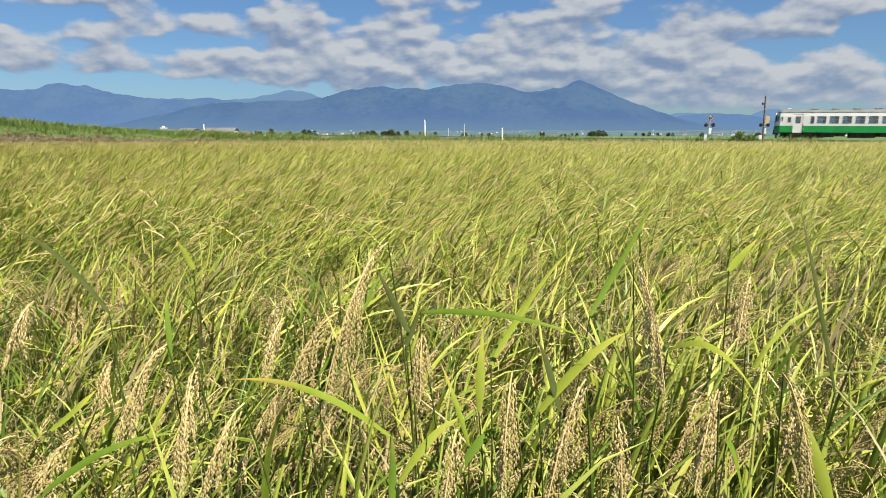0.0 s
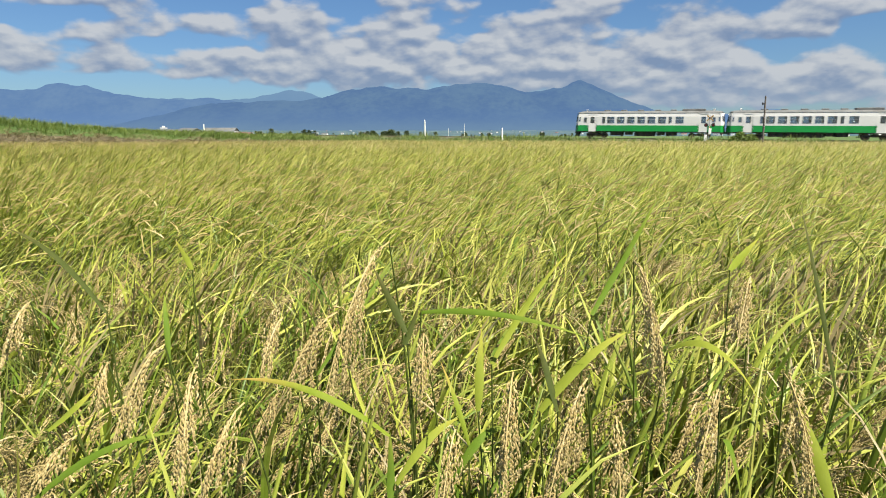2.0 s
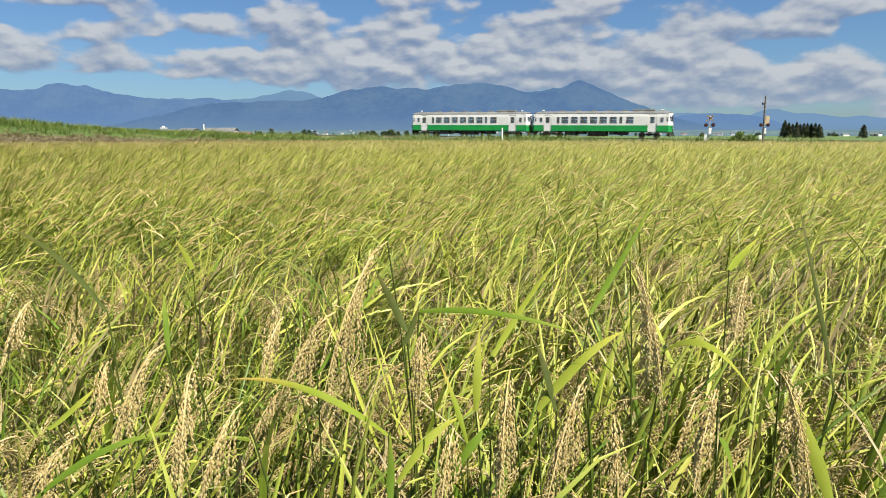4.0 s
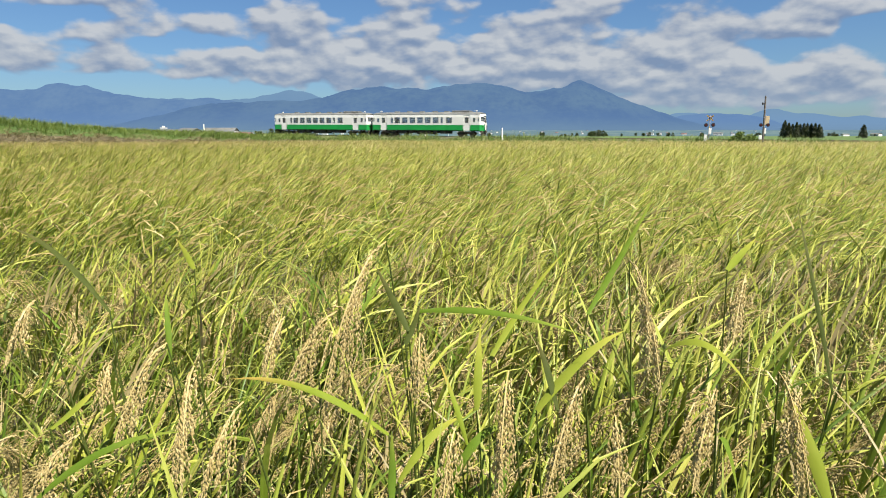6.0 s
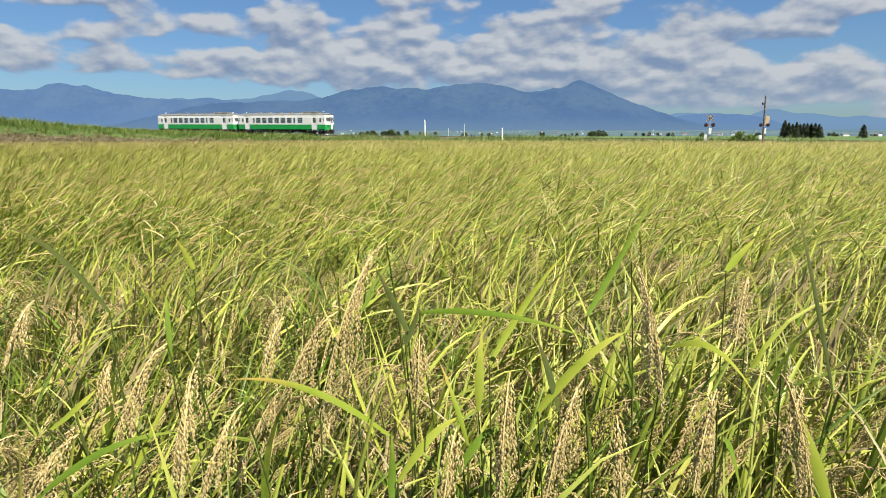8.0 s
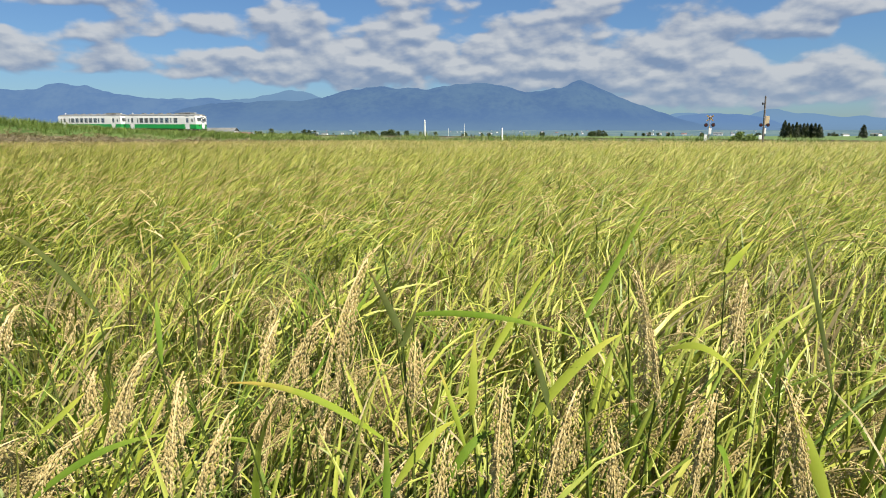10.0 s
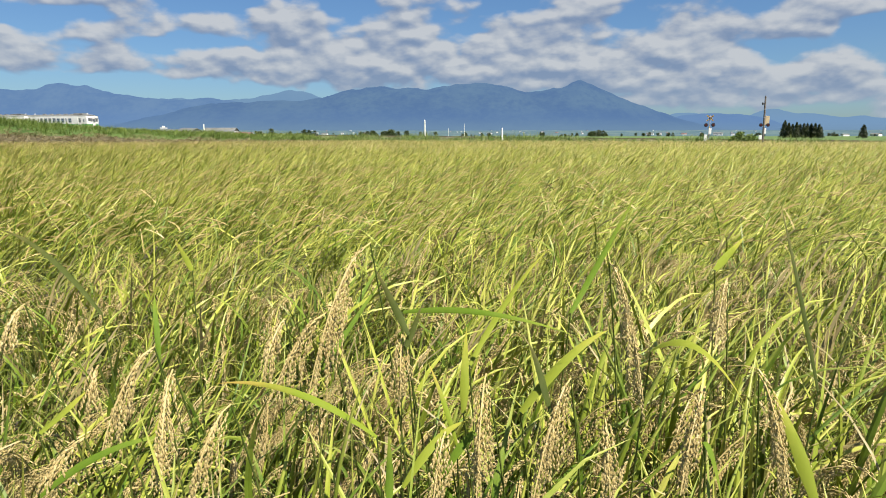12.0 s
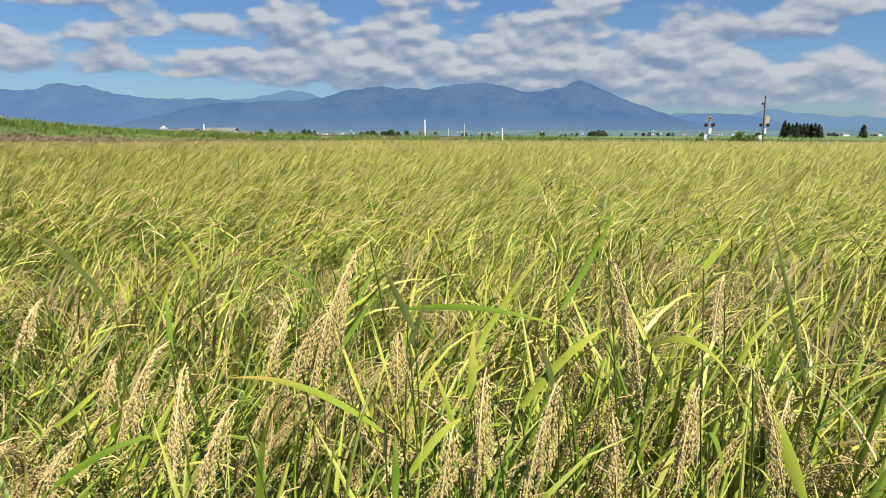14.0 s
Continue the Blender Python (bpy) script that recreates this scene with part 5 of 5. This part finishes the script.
def build_house(w, d, h, wall_mat, roof_mat, label):
    """A plain two-storey farmhouse or shed: walls, gable roof with eaves, windows and a door."""
    house = empty("farm_house", label, "house", "houses of the far village")
    bm = B()
    box(bm, -w / 2, w / 2, -d / 2, d / 2, -0.3, h)
    wall = part("wall", bm, wall_mat, house)
    bm = B()
    e, rise = 0.5, d * 0.24
    pts = [(-w / 2 - e, -d / 2 - e, h - 0.1), (-w / 2 - e, 0, h + rise), (-w / 2 - e, d / 2 + e, h - 0.1)]
    a = [bm.verts.new(v) for v in pts] + [bm.verts.new((v[0], v[1], v[2] + 0.18)) for v in pts]
    b = [bm.verts.new((w / 2 + e, v.co.y, v.co.z)) for v in a]
    for i, j in ((0, 1), (1, 2)):
        bm.faces.new([a[i], b[i], b[j], a[j]])
        bm.faces.new([a[i + 3], a[j + 3], b[j + 3], b[i + 3]])
        bm.faces.new([a[i], a[j], a[j + 3], a[i + 3]])
        bm.faces.new([b[i], b[i + 3], b[j + 3], b[j]])
    bm.faces.new([a[0], a[3], b[3], b[0]])
    bm.faces.new([a[2], b[2], b[5], a[5]])
    for x in (-w / 2, w / 2):
        bm.faces.new([bm.verts.new(v) for v in ((x, -d / 2, h), (x, d / 2, h), (x, 0, h + rise))])
    bmesh.ops.recalc_face_normals(bm, faces=bm.faces)
    part("roof", bm, roof_mat, house)
    n = max(2, int(w / 3))
    for k in range(n):
        for z in ([1.0] if h < 4 else [1.0, 3.6]):
            x = -w / 2 + (k + 0.5) * w / n
            bm = B()
            box(bm, x - 0.7, x + 0.7, -d / 2 - 0.06, -d / 2 + 0.02, z, z + 1.1)
            win = part("window", bm, ALU, wall)
            bm = B()
            box(bm, x - 0.62, x + 0.62, -d / 2 - 0.075, -d / 2 - 0.062, z + 0.08, z + 1.02)
            part("pane", bm, BLACK, win)
    return house


def build_village():
    rng = np.random.default_rng(51)
    models = [build_house(10, 7, 5.4, PLASTER, TILE, "white two-storey farmhouse with a dark tiled roof"), build_house(14, 8, 3.2, WEATHERED, RED_ROOF, "low white shed with a red metal roof"),
              build_house(22, 10, 4.6, PLASTER, ROOF_GREY, "long pale warehouse with a grey metal roof")]
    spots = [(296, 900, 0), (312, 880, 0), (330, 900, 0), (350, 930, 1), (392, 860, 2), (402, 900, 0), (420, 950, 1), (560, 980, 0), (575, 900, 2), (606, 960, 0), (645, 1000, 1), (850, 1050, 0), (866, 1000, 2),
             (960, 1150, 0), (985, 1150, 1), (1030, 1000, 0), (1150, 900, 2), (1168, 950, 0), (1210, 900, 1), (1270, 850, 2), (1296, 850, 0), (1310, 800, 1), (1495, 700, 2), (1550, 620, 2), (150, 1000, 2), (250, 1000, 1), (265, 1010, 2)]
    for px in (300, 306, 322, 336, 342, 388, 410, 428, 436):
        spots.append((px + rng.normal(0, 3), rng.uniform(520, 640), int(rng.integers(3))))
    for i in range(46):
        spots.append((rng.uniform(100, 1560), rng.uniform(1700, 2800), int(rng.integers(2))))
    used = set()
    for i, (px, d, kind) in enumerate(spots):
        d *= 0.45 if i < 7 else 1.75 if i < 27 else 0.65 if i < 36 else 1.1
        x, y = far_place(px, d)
        m = pose(x, y, plain_z(y), 0, 0, rng.normal(0, 25))
        if kind in used:
            ob = copy_thing(models[kind], m)
        else:
            used.add(kind)
            ob = models[kind]
            ob.matrix_basis = m
        size = rng.uniform(0.7, 0.9) if i < 7 else rng.uniform(0.5, 0.8) if 26 < i < 36 else rng.uniform(0.35, 0.6) if i > 35 else rng.uniform(0.6, 1.0)
        ob.scale = (size, size, size)
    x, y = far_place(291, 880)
    silo = empty("grain_silo", "white grain elevator tower above the village", "silo")
    silo.matrix_basis = pose(x, y, 0)
    bm = B()
    box(bm, -3.5, 3.5, -4, 4, -0.3, 12.5, 0.1)
    part("tower", bm, WEATHERED, silo)
    for k in (-7.0, 5.6):
        bm = B()
        rod(bm, (k, 0, -0.3), (k, 0, 8.5), 2.6, sides=20)
        rod(bm, (k, 0, 8.5), (k, 0, 9.6), 2.7, 0.4, sides=20)
        part("bin", bm, WEATHERED, silo)
    bm = B()
    box(bm, -1.5, 1.5, -1.5, 1.5, 12.5, 14.5)
    part("head_house", bm, PLASTER, silo)


build_trees()
build_village()


# ---- grass of the verge and the bank ----


def surface_z(s, off):
    """Height of the verge beside the line."""
    rail = RAIL_Z + CLIMB * s
    return float(np.interp(off, [-9.5, -6.0, -3.4, -1.6], [0, max(0, rail - 1.1), max(0, rail - 0.62), max(0, rail - 0.5)]))


def build_verge_grass():
    rng = np.random.default_rng(91)
    n = 8500
    s = rng.uniform(-190, 45, n)
    off = np.where(rng.uniform(0, 1, n) < 0.6, rng.uniform(-6.0, -1.0, n), rng.uniform(-13.3, -0.8, n))
    base = np.zeros((n, 3))
    for i in range(n):
        p = on_track(s[i], off[i])
        base[i] = (p.x, p.y, surface_z(s[i], off[i]) - 0.05)
    clump = 0.5 + 0.5 * np.sin(s * 0.35 + 2 * np.sin(s * 0.11))
    m = 6000
    t, out = rng.uniform(-0.1, 1.2, m), rng.uniform(0.0, 9.0, m)
    bank = np.array([bank_point(t[i], out[i]) for i in range(m)])
    brown = out < 3.5 + 0.5 * np.sin(t * 60) + rng.normal(0, 0.25, m)
    tuft = 0.5 + 0.5 * np.sin(t * 22 + 2 * np.sin(t * 7))

    def sow(name, label, mat, at, clumps, per, tall, lean_mean, wide, spread):
        b = np.repeat(at, per, 0)
        k = len(b)
        b[:, :2] += rng.normal(0, spread, (k, 2))
        hgt = (0.62 + 0.42 * np.repeat(clumps, per)) * rng.uniform(0.5, 1.25, k) * tall
        lean = np.abs(rng.normal(lean_mean, 0.3, k))
        v, q, a = blades(rng, b, rng.normal(WIND, 1.3, k), hgt, lean, lean + np.abs(rng.normal(0.5, 0.4, k)), rng.uniform(0.5, 1.2, k) * wide, 2)
        ob = new(name, mesh_from(name, v, [q], [mat], None, a))
        tagged(ob, label, "grass", kind="stuff")

    sow("verge_grass", "rank green grass along the railway verge", GRASS, base, clump, 5, 1.2, 0.3, 0.065, 0.35)
    sow("bank_grass", "tall green grass on the earth bank", GRASS, bank[~brown], tuft[~brown], 11, 0.80, 0.3, 0.05, 0.25)
    sow("dead_grass", "dry brown straw littering the bank's face", STRAW, bank[brown], tuft[brown], 10, 0.7, 1.15, 0.06, 0.25)


build_verge_grass()


def motions():
    # the train runs westwards, gathering speed
    times = [i * 0.5 for i in range(29)]
    for car, at in ((FIRST_CAR, 0.1), (SECOND_CAR, 21.3)):
        walk(car, [(t, track_pose(at - travelled(t))) for t in times])
        for ws in [o for o in car.children_recursive if o.name.startswith("wheelset")]:
            hub = ws.location.copy()
            rows, t, dt = [], 0.0, 1.0 / 30
            while t < 14.0 + dt / 2:
                turn = -travelled(t) / 0.43
                rows.append((t, Matrix.Translation(hub) @ Matrix.Rotation(turn, 4, "Y")))
                t += dt
            walk(ws, rows)
    # the wind: a light stir at first, gusts from ten seconds on
    rng = np.random.default_rng(77)
    for ob, m in NEAR:
        size = ob.scale.x
        x, y = m.translation.x, m.translation.y
        own = rng.uniform(0.6, 1.4)
        ph = rng.uniform(0, 1.2)
        rows = []
        for i in range(29):
            t = i * 0.5
            gust = 0.25 if t < 7.5 else (0.25 + (t - 7.5) * 0.35 if t < 10.5 else 1.3)
            phase = 3.1 * t - 0.9 * x - 0.5 * y + ph
            roll = own * gust * (math.sin(phase) + 0.4 * math.sin(2.3 * phase + 1.0)) * 1.25
            nod = own * gust * math.sin(0.8 * phase + 2.0) * 0.6
            rows.append((t, Matrix.Translation(m.translation) @ pose(0, 0, 0, nod, roll, 0) @ m.to_3x3().to_4x4()))
        walk(ob, rows)
        ob.scale = (size, size, size)
    for ob in PATCHES:
        at = ob.location.copy()
        own, ph = rng.uniform(0.7, 1.3), rng.uniform(0, 1.5)
        rows = []
        for i in range(29):
            t = i * 0.5
            gust = 0.3 if t < 7.5 else (0.3 + (t - 7.5) * 0.3 if t < 10.5 else 1.2)
            phase = 3.1 * t - 0.9 * at.x - 0.5 * at.y + ph
            sway = own * gust * (math.sin(phase) + 0.4 * math.sin(2.3 * phase + 1.0))
            rows.append((t, Matrix.Translation(at) @ pose(0.012 * sway, 0, 0, 0, 0.7 * sway, 0)))
        walk(ob, rows)


motions()
